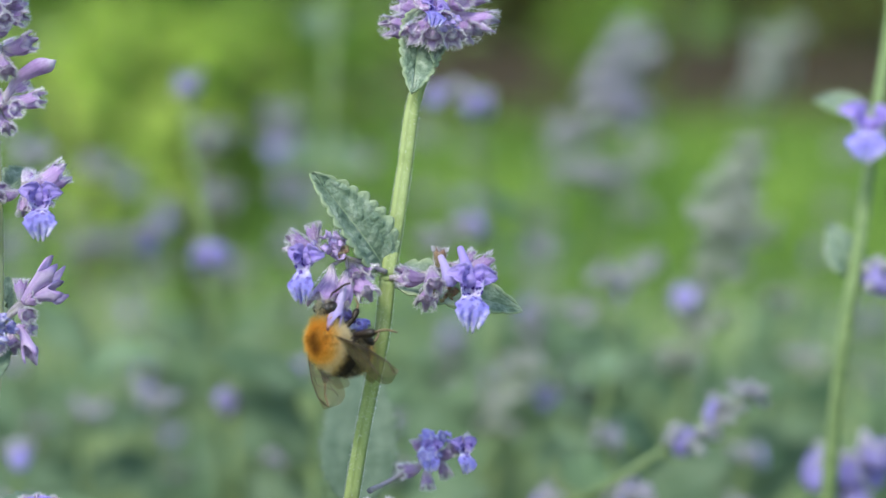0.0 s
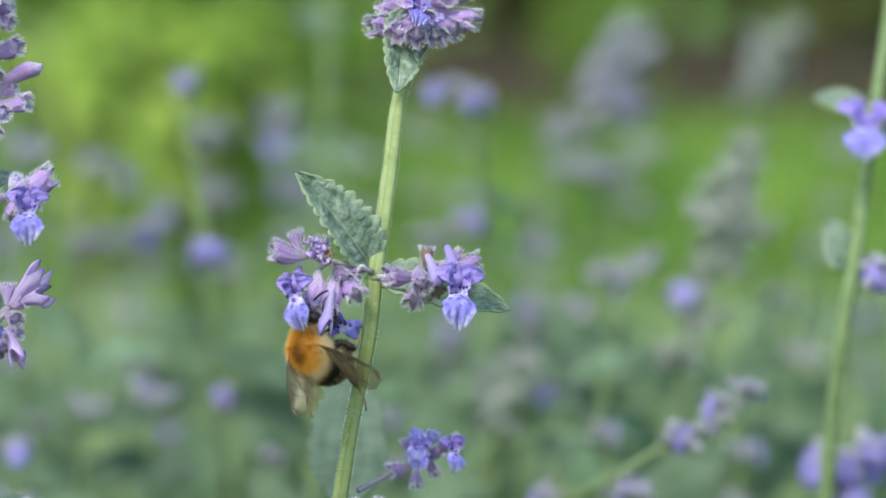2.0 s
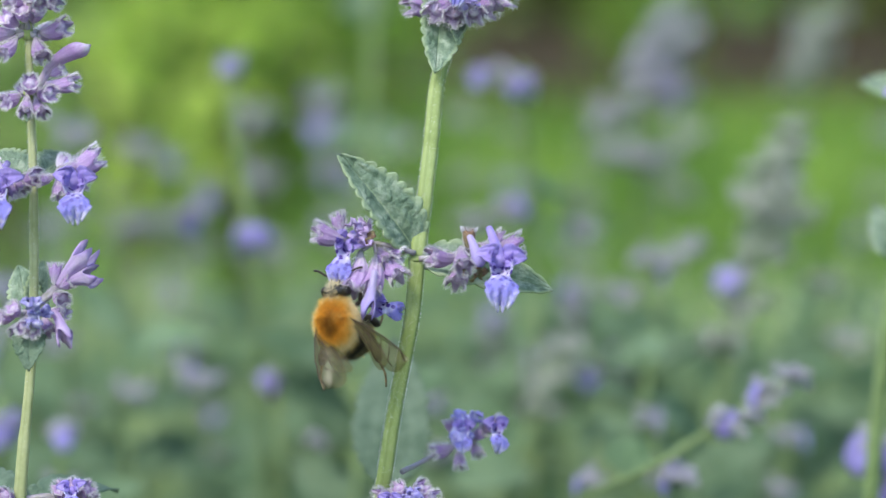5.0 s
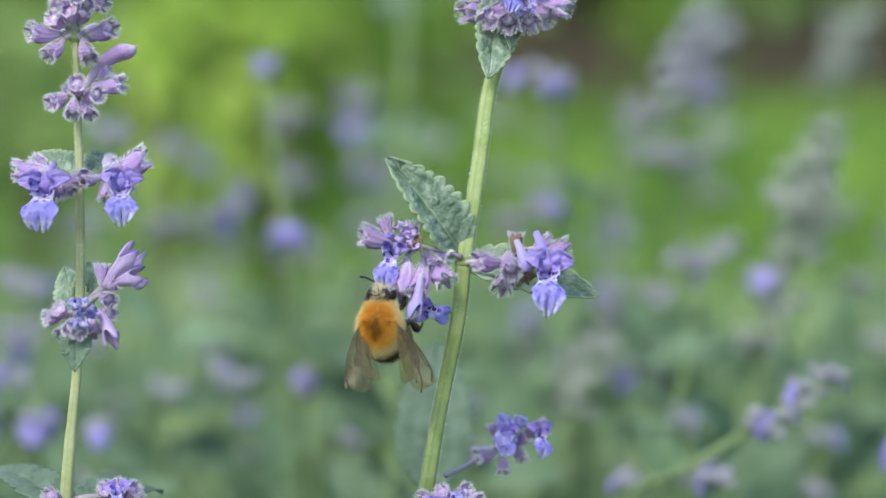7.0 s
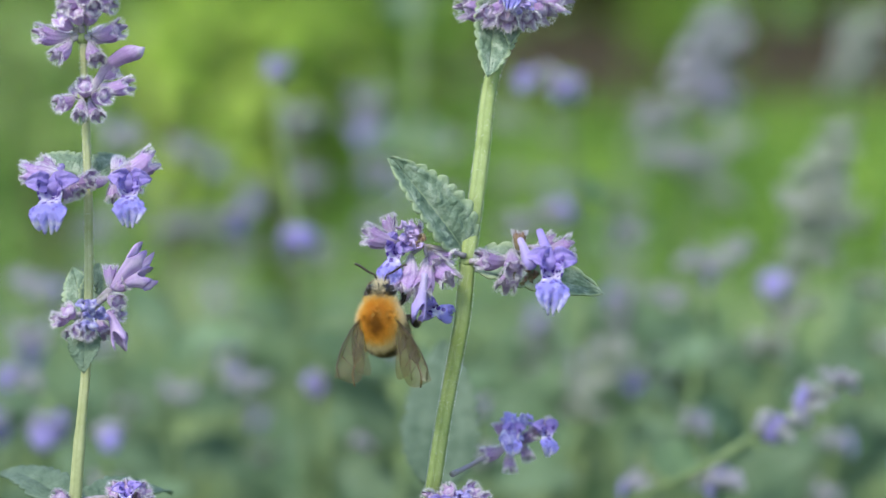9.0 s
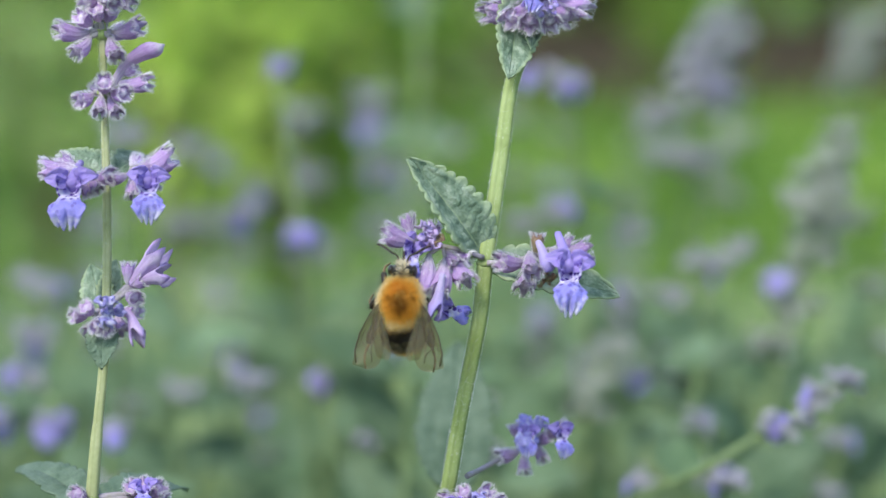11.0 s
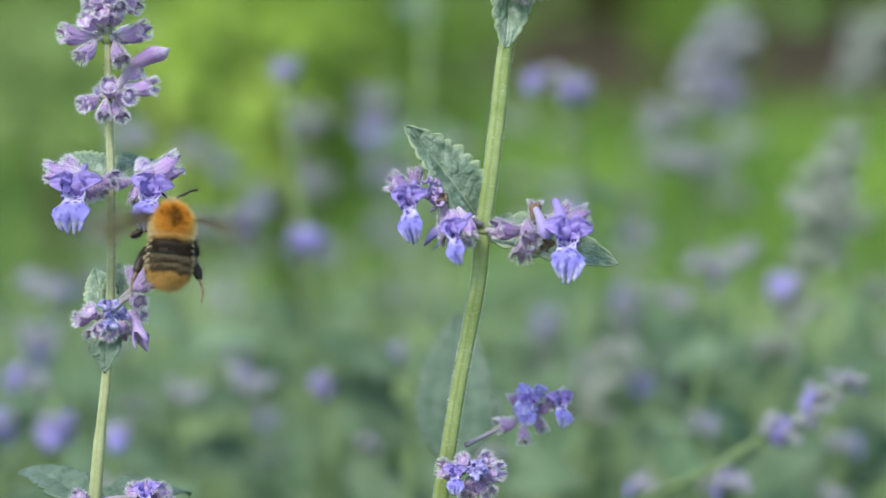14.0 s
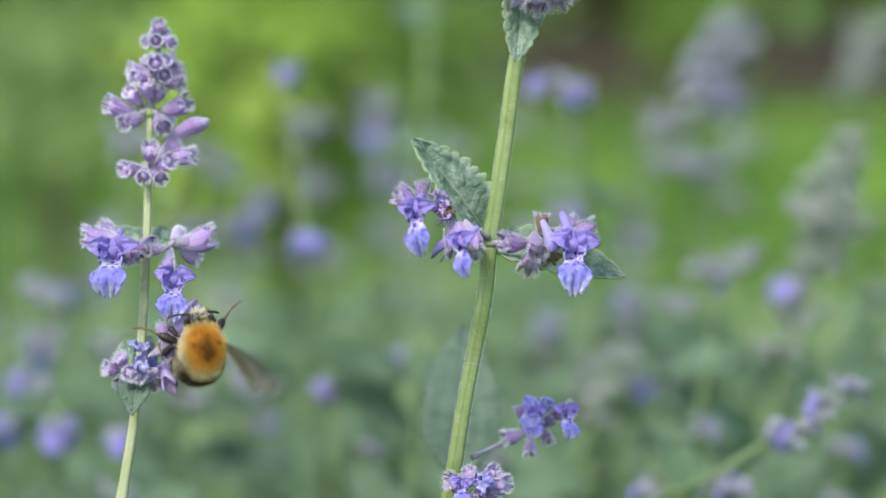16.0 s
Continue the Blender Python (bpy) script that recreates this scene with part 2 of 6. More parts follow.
def membrane():
    m, n, l, b = nodes_of("wing_membrane")
    tc = n.new("ShaderNodeTexCoord")
    no = n.new("ShaderNodeTexNoise")
    no.inputs["Scale"].default_value = 600
    l.new(tc.outputs["Object"], no.inputs["Vector"])
    r = ramp(n, [(0.3, (0.58, 0.58, 0.42)), (0.7, (0.76, 0.75, 0.58))])
    l.new(no.outputs["Fac"], r.inputs["Fac"])
    tr = n.new("ShaderNodeBsdfTransparent")
    l.new(r.outputs["Color"], tr.inputs["Color"])
    b.inputs["Base Color"].default_value = (0.20, 0.175, 0.10, 1)
    b.inputs["Roughness"].default_value = 0.32
    mx = n.new("ShaderNodeMixShader")
    mx.inputs[0].default_value = 0.32
    l.new(tr.outputs[0], mx.inputs[1])
    l.new(b.outputs[0], mx.inputs[2])
    l.new(mx.outputs[0], n["Material Output"].inputs["Surface"])
    return m


WING = membrane()


# ---- mesh building ----
rng = np.random.default_rng(7)


class Geo:
    """Points, faces and uv of one mesh, in world metres or in a thing's own space."""

    def __init__(self):
        self.v, self.f, self.uv, self.n = [], [], [], 0

    def add(self, verts, faces, uv):
        self.v.append(np.asarray(verts, float).reshape(-1, 3))
        self.uv.append(np.asarray(uv, float).reshape(-1, 2))
        self.f += [tuple(i + self.n for i in q) for q in faces]
        self.n += len(self.v[-1])

    def loft(self, rings, uv_v, close=True):
        """Rings of equal count, joined and capped."""
        k, m = len(rings), len(rings[0])
        verts = np.concatenate(rings)
        faces = [(i * m + j, i * m + (j + 1) % m, (i + 1) * m + (j + 1) % m, (i + 1) * m + j) for i in range(k - 1) for j in range(m)]
        if close:
            faces += [tuple(range(m - 1, -1, -1)), tuple((k - 1) * m + j for j in range(m))]
        uv = [(j / m, uv_v[i]) for i in range(k) for j in range(m)]
        self.add(verts, faces, uv)

    def tube(self, pts, radii, sides=8, square=0.0, v0=0.0, v1=1.0):
        pts = [Vector(p) for p in pts]
        rings, vs = [], []
        ref = None
        for i, p in enumerate(pts):
            d = (pts[min(i + 1, len(pts) - 1)] - pts[max(i - 1, 0)]).normalized()
            if ref is None:
                ref = d.orthogonal().normalized()
            a = (ref - d * ref.dot(d)).normalized()
            ref = a
            b = d.cross(a)
            ring = []
            for j in range(sides):
                w = 2 * math.pi * (j + 0.5) / sides
                r = radii[i] * (1 + square * math.cos(4 * w))
                ring.append(p + a * (r * math.cos(w)) + b * (r * math.sin(w)))
            rings.append(np.array([tuple(q) for q in ring]))
            vs.append(v0 + (v1 - v0) * i / max(1, len(pts) - 1))
        self.loft(rings, vs)

    def sheet(self, grid, uv, thick=0.0):
        """grid[i][j]: points; a thin closed skin if thick."""
        g = np.asarray(grid, float)
        k, m = g.shape[:2]
        du, dv = np.gradient(g, axis=0), np.gradient(g, axis=1)
        nor = np.cross(du, dv)
        nor /= np.linalg.norm(nor, axis=2, keepdims=True) + 1e-12
        q = lambda i, j, s: s * k * m + i * m + j
        if not thick:
            self.add(g, [(q(i, j, 0), q(i + 1, j, 0), q(i + 1, j + 1, 0), q(i, j + 1, 0)) for i in range(k - 1) for j in range(m - 1)], uv)
            return
        both = np.concatenate([(g + nor * thick / 2).reshape(-1, 3), (g - nor * thick / 2).reshape(-1, 3)])
        faces = []
        for i in range(k - 1):
            for j in range(m - 1):
                faces.append((q(i, j, 0), q(i + 1, j, 0), q(i + 1, j + 1, 0), q(i, j + 1, 0)))
                faces.append((q(i, j, 1), q(i, j + 1, 1), q(i + 1, j + 1, 1), q(i + 1, j, 1)))
        rim = [(i, 0) for i in range(k)] + [(k - 1, j) for j in range(1, m)] + [(i, m - 1) for i in range(k - 2, -1, -1)] + [(0, j) for j in range(m - 2, 0, -1)]
        for (a, b), (c, d) in zip(rim, rim[1:] + rim[:1]):
            faces.append((q(a, b, 1), q(c, d, 1), q(c, d, 0), q(a, b, 0)))
        u = np.asarray(uv, float).reshape(-1, 2)
        self.add(both, faces, np.concatenate([u, u]))

    def hairs(self, roots, ways, lengths, width, vs):
        """Tapering hairs, one narrow blade each."""
        roots, ways = np.asarray(roots, float), np.asarray(ways, float)
        side = np.cross(ways, rng.normal(size=ways.shape))
        side /= np.linalg.norm(side, axis=1, keepdims=True) + 1e-12
        n = len(roots)
        lengths = np.broadcast_to(lengths, (n,))[:, None]
        sag = rng.normal(size=ways.shape) * 0.12
        a, b = roots - side * width / 2, roots + side * width / 2
        c = roots + (ways + sag) * lengths
        verts = np.stack([a, b, c], 1).reshape(-1, 3)
        uv = np.repeat(np.stack([np.full(n, 0.5), vs], 1), 3, axis=0)
        self.add(verts, [(3 * i, 3 * i + 1, 3 * i + 2) for i in range(n)], uv)


PIVOT = {}


def part(name, geo, material, parent=None, label="", pivot=None, smooth=True):
    """One mesh object under a thing or a part; its origin at pivot, in the coordinates of geo."""
    base = Vector(PIVOT.get(parent.name, (0, 0, 0))) if parent else Vector()
    p = Vector(pivot) if pivot is not None else base
    me = bpy.data.meshes.new(name)
    v = np.concatenate(geo.v) - np.array(p)
    me.from_pydata(v.tolist(), [], geo.f)
    lay = me.uv_layers.new(name="UVMap")
    idx = np.empty(len(me.loops), dtype=np.int32)
    me.loops.foreach_get("vertex_index", idx)
    lay.data.foreach_set("uv", np.concatenate(geo.uv)[idx].astype(np.float32).ravel())
    if smooth:
        me.polygons.foreach_set("use_smooth", [True] * len(me.polygons))
    me.materials.append(material)
    ob = new(name, me)
    PIVOT[ob.name] = p
    ob.parent = parent
    ob.location = p - base
    if label:
        tagged(ob, label)
    return ob


def thing(name, at, label, category, group=""):
    ob = new(name)
    ob.empty_display_size = 0.01
    ob.location = at
    PIVOT[ob.name] = Vector(at)
    return tagged(ob, label, category, group)


def smooth_line(pts, n):
    """A curve through the points, n samples, even where the points are unevenly spaced."""
    p = np.array([tuple(k) for k in pts], float)
    if len(p) == 2:
        return [p[0] + (p[1] - p[0]) * u for u in np.linspace(0, 1, n)]
    d = np.linalg.norm(np.diff(p, axis=0), axis=1) + 1e-12
    sl = np.diff(p, axis=0) / d[:, None]
    m = np.vstack([sl[:1], (sl[:-1] * d[1:, None] + sl[1:] * d[:-1, None]) / (d[:-1] + d[1:])[:, None], sl[-1:]])
    out = []
    for t in np.linspace(0, len(p) - 1 - 1e-9, n):
        i = int(t)
        u = t - i
        h = d[i]
        out.append((2 * u ** 3 - 3 * u * u + 1) * p[i] + (u ** 3 - 2 * u * u + u) * h * m[i] + (3 * u * u - 2 * u ** 3) * p[i + 1] + (u ** 3 - u * u) * h * m[i + 1])
    return out


def leaf_geo(base, tip, facing, width, bow=0.08, fold=0.25, blister=1.0, teeth=10, nu=90, nv=28, seed=0, skew=0.0, geo=None):
    """A crenate, veined, blistered leaf from base to tip; facing: the side that its upper face looks to."""
    geo = geo or Geo()
    r = np.random.default_rng(seed)
    base, tip, facing = (Vector(q) for q in (base, tip, facing))
    a = tip - base
    L = a.length
    a.normalize()
    s = a.cross(facing).normalized()
    n = s.cross(a)
    A, Sd, N = (np.array(q) for q in (a, s, n))
    grid, uv = [], []
    wob = r.uniform(-1, 1, 6)
    for i in range(nu + 1):
        u = i / nu
        w = width / 2 * (math.sin(math.pi * min(1, 0.06 + 0.94 * u ** 0.72)) ** 0.75) if u < 1 else 0.0
        w = max(w, 0.03 * width * (1 - u))
        tooth = abs(math.sin(math.pi * (teeth * u - 1.5 + 0.2 * wob[1] + 0.5 * noise.noise((u * 4.3, seed * 2.9, 0.1))))) ** 0.6 * (0.75 + 0.5 * noise.noise((u * 7.7, seed * 1.3, 4.0)))
        row = []
        for j in range(nv + 1):
            v = 2 * j / nv - 1
            edge = abs(v) ** 8
            ww = w * (1 + (0.26 * tooth - 0.12) * abs(v) ** 5)
            ph = teeth * u - abs(v) * 1.9 + 0.9 * noise.noise((u * 5 + seed * 3.1, v * 2.2, 0.7)) + 0.3 * noise.noise((u * 13, v * 6, seed + 0.4)) + (0.3 if v > 0 else 0)
            rib = abs(math.sin(math.pi * ph)) ** 0.55
            cell = abs(math.sin(math.pi * (abs(v) * 4.2 + 0.5 * noise.noise((u * 14, v * 5, seed * 1.7))))) ** 0.5
            bl = rib * (0.3 + 0.7 * cell) * min(1, abs(v) * 6) * (0.6 + 0.9 * noise.noise((u * 7, v * 5, seed)))
            h = fold * abs(v) * ww + blister * 0.050 * width * bl * (1 - edge)
            h += width * 0.05 * math.sin(3.1 * u * 2 + wob[0] * 3 + v * 1.3) * abs(v)
            h -= bow * L * (u * 2 - 1) ** 2
            row.append(np.array(base) + A * L * (u + 0.01 * edge * tooth) + Sd * (v * ww + skew * L * math.sin(math.pi * u)) + N * h)
            uv.append((j / nv, u))
        grid.append(row)
    geo.sheet(grid, uv, thick=0.00018)
    return geo


def frame_of(way, up):
    a = Vector(way).normalized()
    s = a.cross(Vector(up))
    if s.length < 1e-4:
        s = a.orthogonal()
    s.normalize()
    return a, s, s.cross(a)


def calyx_geo(base, mouth, r, seed=0, bend=0.1):
    """Ribbed, slightly curved cup with five pointed teeth."""
    g = Geo()
    q = np.random.default_rng(seed)
    base, mouth = Vector(base), Vector(mouth)
    a, s, b = frame_of(mouth - base, UP + FWD * 0.3)
    L = (mouth - base).length
    prof = [(0, 0.18), (0.1, 0.30), (0.28, 0.56), (0.5, 0.82), (0.68, 0.98), (0.80, 1.04)]
    rings, vs = [], []
    m = 40
    ph = q.uniform(0, 6)
    for u, k in prof:
        c = base + a * (L * u) - b * (bend * L * math.sin(math.pi * u))
        rings.append(np.array([tuple(c + (s * math.cos(w) + b * math.sin(w)) * (r * k * (1 + 0.05 * math.cos(10 * w))))
                               for w in (2 * math.pi * j / m for j in range(m))]))
        vs.append(u * 0.8)
    tips = []
    for j in range(m):
        w = 2 * math.pi * j / m
        t = abs(math.cos(2.5 * w + ph)) ** 2
        c = base + a * (L * (0.80 + 0.27 * t))
        tips.append(tuple(c + (s * math.cos(w) + b * math.sin(w)) * (r * (1.0 + 0.10 * t))))
    rings.append(np.array(tips))
    vs.append(1.0)
    for u, k, v in ((0.78, 0.80, 0.80), (0.82, 0.62, 0.86), (0.89, 0.38, 0.92), (0.92, 0.05, 0.95)):
        rings.append(np.array([tuple(base + a * (L * u) + (s * math.cos(w) + b * math.sin(w)) * (r * k * (1 + 0.12 * math.cos(5 * w + ph)))) for w in (2 * math.pi * j / m for j in range(m))]))
        vs.append(v)
    g.loft(rings, vs)
    return g, (base, a, s, b, L)


def fuzz_geo(frames, r, count, length=0.0006, seed=1):
    q = np.random.default_rng(seed)
    base, a, s, b, L = frames
    u = np.where(q.random(count) < 0.45, q.uniform(0.86, 1.03, count), q.uniform(0.05, 0.9, count))
    w = q.uniform(0, 2 * math.pi, count)
    rad = r * np.interp(u, [0, 0.1, 0.28, 0.5, 0.72, 0.9, 1.05], [0.18, 0.28, 0.54, 0.80, 0.98, 1.04, 1.16])
    A, S_, B_ = (np.array(k) for k in (a, s, b))
    out = np.cos(w)[:, None] * S_ + np.sin(w)[:, None] * B_
    roots = np.array(base) + A * (L * u)[:, None] + out * rad[:, None] * 0.97
    ways = out + A * q.uniform(0.3, 1.6, count)[:, None]
    ways /= np.linalg.norm(ways, axis=1, keepdims=True)
    g = Geo()
    g.hairs(roots, ways, q.uniform(0.4, 1.0, count) * length, 0.00005, u)
    return g


def calyx(parent, base, mouth, r, seed, material=None, pivot=None):
    g, fr = calyx_geo(base, mouth, r, seed)
    c = part("calyx", g, material or CALYX, parent, pivot=pivot)
    h = fuzz_geo(fr, r, 900, 0.00055, seed=seed + 50)
    # hairs stand on the cup's own mesh, in a second material
    join_into(c, h, FUZZ)
    return c


def join_into(ob, geo, material):
    """Adds geo, given in world metres, to the mesh of ob with a material of its own."""
    me = ob.data
    p = np.array(PIVOT[ob.name])
    old_v = np.empty(len(me.vertices) * 3)
    me.vertices.foreach_get("co", old_v)
    old_f = [tuple(q.vertices) for q in me.polygons]
    old_m = [q.material_index for q in me.polygons]
    old_uv = np.zeros((len(me.vertices), 2))
    lay = me.uv_layers[0].data
    for q in me.loops:
        old_uv[q.vertex_index] = lay[q.index].uv
    n0 = len(me.vertices)
    mats = list(me.materials) + [material]
    me.clear_geometry()
    v = np.concatenate([old_v.reshape(-1, 3), np.concatenate(geo.v) - p])
    me.from_pydata(v.tolist(), [], old_f + [tuple(i + n0 for i in q) for q in geo.f])
    lay = me.uv_layers.get("UVMap") or me.uv_layers.new(name="UVMap")
    idx = np.empty(len(me.loops), dtype=np.int32)
    me.loops.foreach_get("vertex_index", idx)
    lay.data.foreach_set("uv", np.concatenate([old_uv] + geo.uv)[idx].astype(np.float32).ravel())
    me.polygons.foreach_set("use_smooth", [True] * len(me.polygons))
    me.materials.clear()
    for k in mats:
        me.materials.append(k)
    me.polygons.foreach_set("material_index", old_m + [len(mats) - 1] * len(geo.f))


def corolla_geo(top, bottom, facing, wide=0.62, seed=0, root=None):
    """A two-lipped flower: hood, spotted throat and scalloped lower lip from top to bottom, looking to facing;
    root: where its tube comes out of the calyx."""
    g = Geo()
    q = np.random.default_rng(seed)
    top, bottom = Vector(top), Vector(bottom)
    d = bottom - top
    H = d.length
    d.normalize()
    s = d.cross(Vector(facing)).normalized()
    n = s.cross(d)
    D, S_, N = (np.array(k) for k in (d, s, n))
    T = np.array(top)
    ss = [0.30, 0.36, 0.45, 0.53, 0.58, 0.64, 0.72, 0.80, 0.88, 0.95, 1.0]
    hw = [0.15, 0.18, 0.185, 0.16, 0.14, 0.175, 0.235, 0.27, 0.27, 0.235, 0.16]
    fw = [0.02, -0.03, -0.08, 0.0, 0.13, 0.22, 0.27, 0.27, 0.23, 0.16, 0.10]
    cup = [0.30, 0.28, 0.28, 0.18, 0.0, -0.08, -0.10, -0.06, 0.03, 0.08, 0.08]
    grid, uv = [], []
    ruff = q.uniform(0, 6, 6)
    for u in np.linspace(0.30, 1, 40):
        w, f, c = (np.interp(u, ss, k) for k in (hw, fw, cup))
        w *= H * wide / 0.62 * (1 + 0.05 * math.sin(u * 31 + ruff[4]))
        lip = max(0.0, (u - 0.6) / 0.4)
        row = []
        for v in np.linspace(-1, 1, 33):
            scal = (0.05 - 0.05 * math.cos(4.0 * math.pi * v + 0.6 * math.sin(ruff[0])) - 0.10 * abs(v) ** 3) * H * lip ** 2
            notch = -0.07 * H * math.exp(-(v / 0.10) ** 2) * max(0, u - 0.8) / 0.2
            z = f * H + c * H * v * v
            z += H * lip * (0.020 * math.sin(5 * v + ruff[1] + 7 * u) + 0.014 * math.sin(11 * v + ruff[2] + 9 * u) * abs(v) + 0.05 * abs(v) ** 0.5 * (1 - lip))
            z += H * 0.005 * math.sin(23 * v + 9 * u + ruff[3]) * lip
            side = v * w * (1 + 0.06 * math.sin(u * 44 + ruff[5]) * abs(v) * lip)
            row.append(T + D * (u * H + scal + notch) + S_ * side + N * z)
            uv.append(((v + 1) / 2, u))
        grid.append(row)
    g.sheet(grid, uv, thick=0.00012)
    # the upper lip: two lobes, spread and a little rolled
    for k in (-1, 1):
        out = S_ * k * 0.85 - D * q.uniform(-0.05, 0.3) + N * q.uniform(0.3, 0.5)
        out /= np.linalg.norm(out)
        across = np.cross(out, N)
        across /= np.linalg.norm(across)
        up = np.cross(across, out)
        base = T + D * H * 0.31 + S_ * k * H * 0.07 * wide / 0.62 + N * H * 0.06
        long = H * q.uniform(0.24, 0.34) * wide / 0.62
        grid, uv = [], []
        for a in np.linspace(0, 1, 12):
            half = H * (0.06 + 0.10 * math.sin(math.pi * min(1.0, 0.25 + 0.72 * a)))
            row = []
            for v in np.linspace(-1, 1, 11):
                z = H * (0.05 * math.sin(math.pi * a) - 0.10 * a * a + 0.05 * v * v * (1 + a) + 0.022 * math.sin(9 * v + ruff[1]) + 0.016 * math.sin(17 * a + 6 * v + ruff[2]))
                row.append(base + out * long * a * (1 - 0.12 * v * v) + across * half * v + up * z)
                uv.append(((v + 1) / 2, 0.16 - 0.12 * a))
            grid.append(row)
        g.sheet(grid, uv, thick=0.00012)
    mid = top + d * (H * 0.40) + n * (H * 0.0)
    root = Vector(root) if root is not None else mid - n * H * 0.7 - d * H * 0.3
    pts = smooth_line([root, root.lerp(mid, 0.5) + n * 0.07 * H, mid], 9)
    g.tube(pts, [H * k for k in (0.05, 0.055, 0.06, 0.068, 0.08, 0.095, 0.11, 0.125, 0.13)], 12, v0=0.0, v1=0.12)
    return g


def bud_geo(base, tip, r, hook=0.15, ragged=False):
    """A slender flower tube: closed with a rounded head, or ragged and open at its end."""
    g = Geo()
    base, tip = Vector(base), Vector(tip)
    a, s, b = frame_of(tip - base, UP)
    L = (tip - base).length
    pts = smooth_line([base, base + a * L * 0.4 + b * L * hook * 0.6, base + a * L * 0.75 + b * L * hook * 0.4, tip], 14)
    ks = (0.42, 0.44, 0.46, 0.5, 0.54, 0.6, 0.66, 0.72, 0.8, 0.9, 1.0, 1.06, 1.1, 0.9) if ragged else (0.42, 0.45, 0.48, 0.52, 0.57, 0.63, 0.70, 0.78, 0.86, 0.93, 0.97, 0.9, 0.7, 0.25)
    rings, vs = [], []
    for i, (p, k) in enumerate(zip(pts, ks)):
        p = Vector(p)
        ring = []
        for j in range(20):
            w = 2 * math.pi * j / 20
            end = (i / 13) ** 6 * (0.26 * L * math.cos(3 * w + 1) if ragged else 0.03 * L * math.cos(2 * w))
            dent = 1 + 0.05 * math.cos(5 * w + i * 0.3) + (0.12 * math.sin(4 * w + 2) * (i / 13) ** 3 if ragged else 0)
            ring.append(tuple(p + a * end + (s * math.cos(w) + b * math.sin(w)) * (r * k * dent)))
        rings.append(np.array(ring))
        vs.append(i / 13)
    if ragged:
        c = Vector(pts[9])
        rings.append(np.array([tuple(c + (s * math.cos(2 * math.pi * j / 20) + b * math.sin(2 * math.pi * j / 20)) * r * 0.6) for j in range(20)]))
        vs.append(0.2)
    g.loft(rings, vs)
    return g


def crumple_geo(centre, size, seed):
    """A withered corolla: a crumpled knot of petal."""
    g = Geo()
    q = np.random.default_rng(seed)
    c = Vector(centre)
    for k in range(9):
        o = Vector(q.normal(size=3)) * size * 0.24
        a = Vector(q.normal(size=3)).normalized()
        s = a.orthogonal().normalized()
        n = a.cross(s)
        grid, uv = [], []
        ph = q.uniform(0, 6, 3)
        for i in range(9):
            row = []
            for j in range(7):
                u, v = i / 8 - 0.5, j / 6 - 0.5
                z = 0.2 * math.sin(7 * u + ph[0]) + 0.18 * math.sin(8 * v + ph[1] + 4 * u)
                row.append(np.array(c + o + (a * u + s * v * (1.1 - abs(u)) + n * z) * size * 0.46))
                uv.append((u + 0.5, v + 0.5))
            grid.append(row)
        g.sheet(grid, uv, thick=0.00012)
    return g


# ---- the ground, far things first ----
def ground_sheet():
    g = Geo()
    xs = np.concatenate([np.linspace(-400, -14, 8), np.linspace(-12, 12, 49), np.linspace(14, 400, 8)])
    ys = np.concatenate([np.linspace(-300, -4, 6), np.linspace(-3, 14, 60), np.linspace(16, 900, 10)])
    grid, uv = [], []
    for y in ys:
        row = []
        for x in xs:
            near = 1.0 if -12 < x < 12 and -3 < y < 14 else 0.0
            row.append((x, y, near * 0.02 * noise.noise((x * 0.9, y * 0.9, 0))))
            uv.append((x, y))
        grid.append(row)
    g.sheet(grid, uv)
    return tagged(part("ground", g, LAWN), "bright green lawn reaching to the hedge", "lawn", kind="structure")


ground_sheet()


def soil_bed():
    g = Geo()
    grid, uv = [], []
    for y in np.linspace(8.2, 13.5, 20):
        row = []
        for x in np.linspace(-9, 9, 60):
            row.append((x, y, 0.03 + 0.10 * min(1, (y - 8.2) / 1.5) + 0.03 * noise.noise((x * 2, y * 2, 1))))
            uv.append((x, y))
        grid.append(row)
    g.sheet(grid, uv, thick=0.02)
    return tagged(part("soil_bed", g, SOIL), "dark brown bare soil bed at the lawn's far edge", "soil", kind="structure")


soil_bed()


def near_bed():
    g = Geo()
    grid, uv = [], []
    for y in np.linspace(-0.6, 1.9, 30):
        row = []
        half = 1.35 * math.sqrt(max(0.05, 1 - ((y - 0.65) / 1.28) ** 4)) + 0.10 * noise.noise((y * 2.1, 0, 3))
        for x in np.linspace(-half, half, 30):
            row.append((x, y, 0.02 + 0.012 * noise.noise((x * 9, y * 9, 4))))
            uv.append((x, y))
        grid.append(row)
    g.sheet(grid, uv, thick=0.02)
    return tagged(part("flower_bed", g, SOIL), "brown soil under the catmint", "soil", kind="structure")


near_bed()


def grass():
    q = np.random.default_rng(3)
    n = 60000
    y = 1.9 + 6.6 * q.random(n) ** 1.4
    x = np.where(q.random(n) < 0.5, (q.random(n) - 0.5) * (0.9 + y * 0.62), q.uniform(-5, 5, n))
    roots = np.stack([x, y, np.zeros(n) - 0.01], 1)
    ways = np.stack([q.normal(size=n) * 0.35, q.normal(size=n) * 0.35, np.ones(n)], 1)
    g = Geo()
    g.hairs(roots, ways, q.uniform(0.04, 0.13, n), 0.008, q.random(n))
    return tagged(part("grass", g, BLADE), "uncut bright green grass", "grass", kind="stuff")


grass()


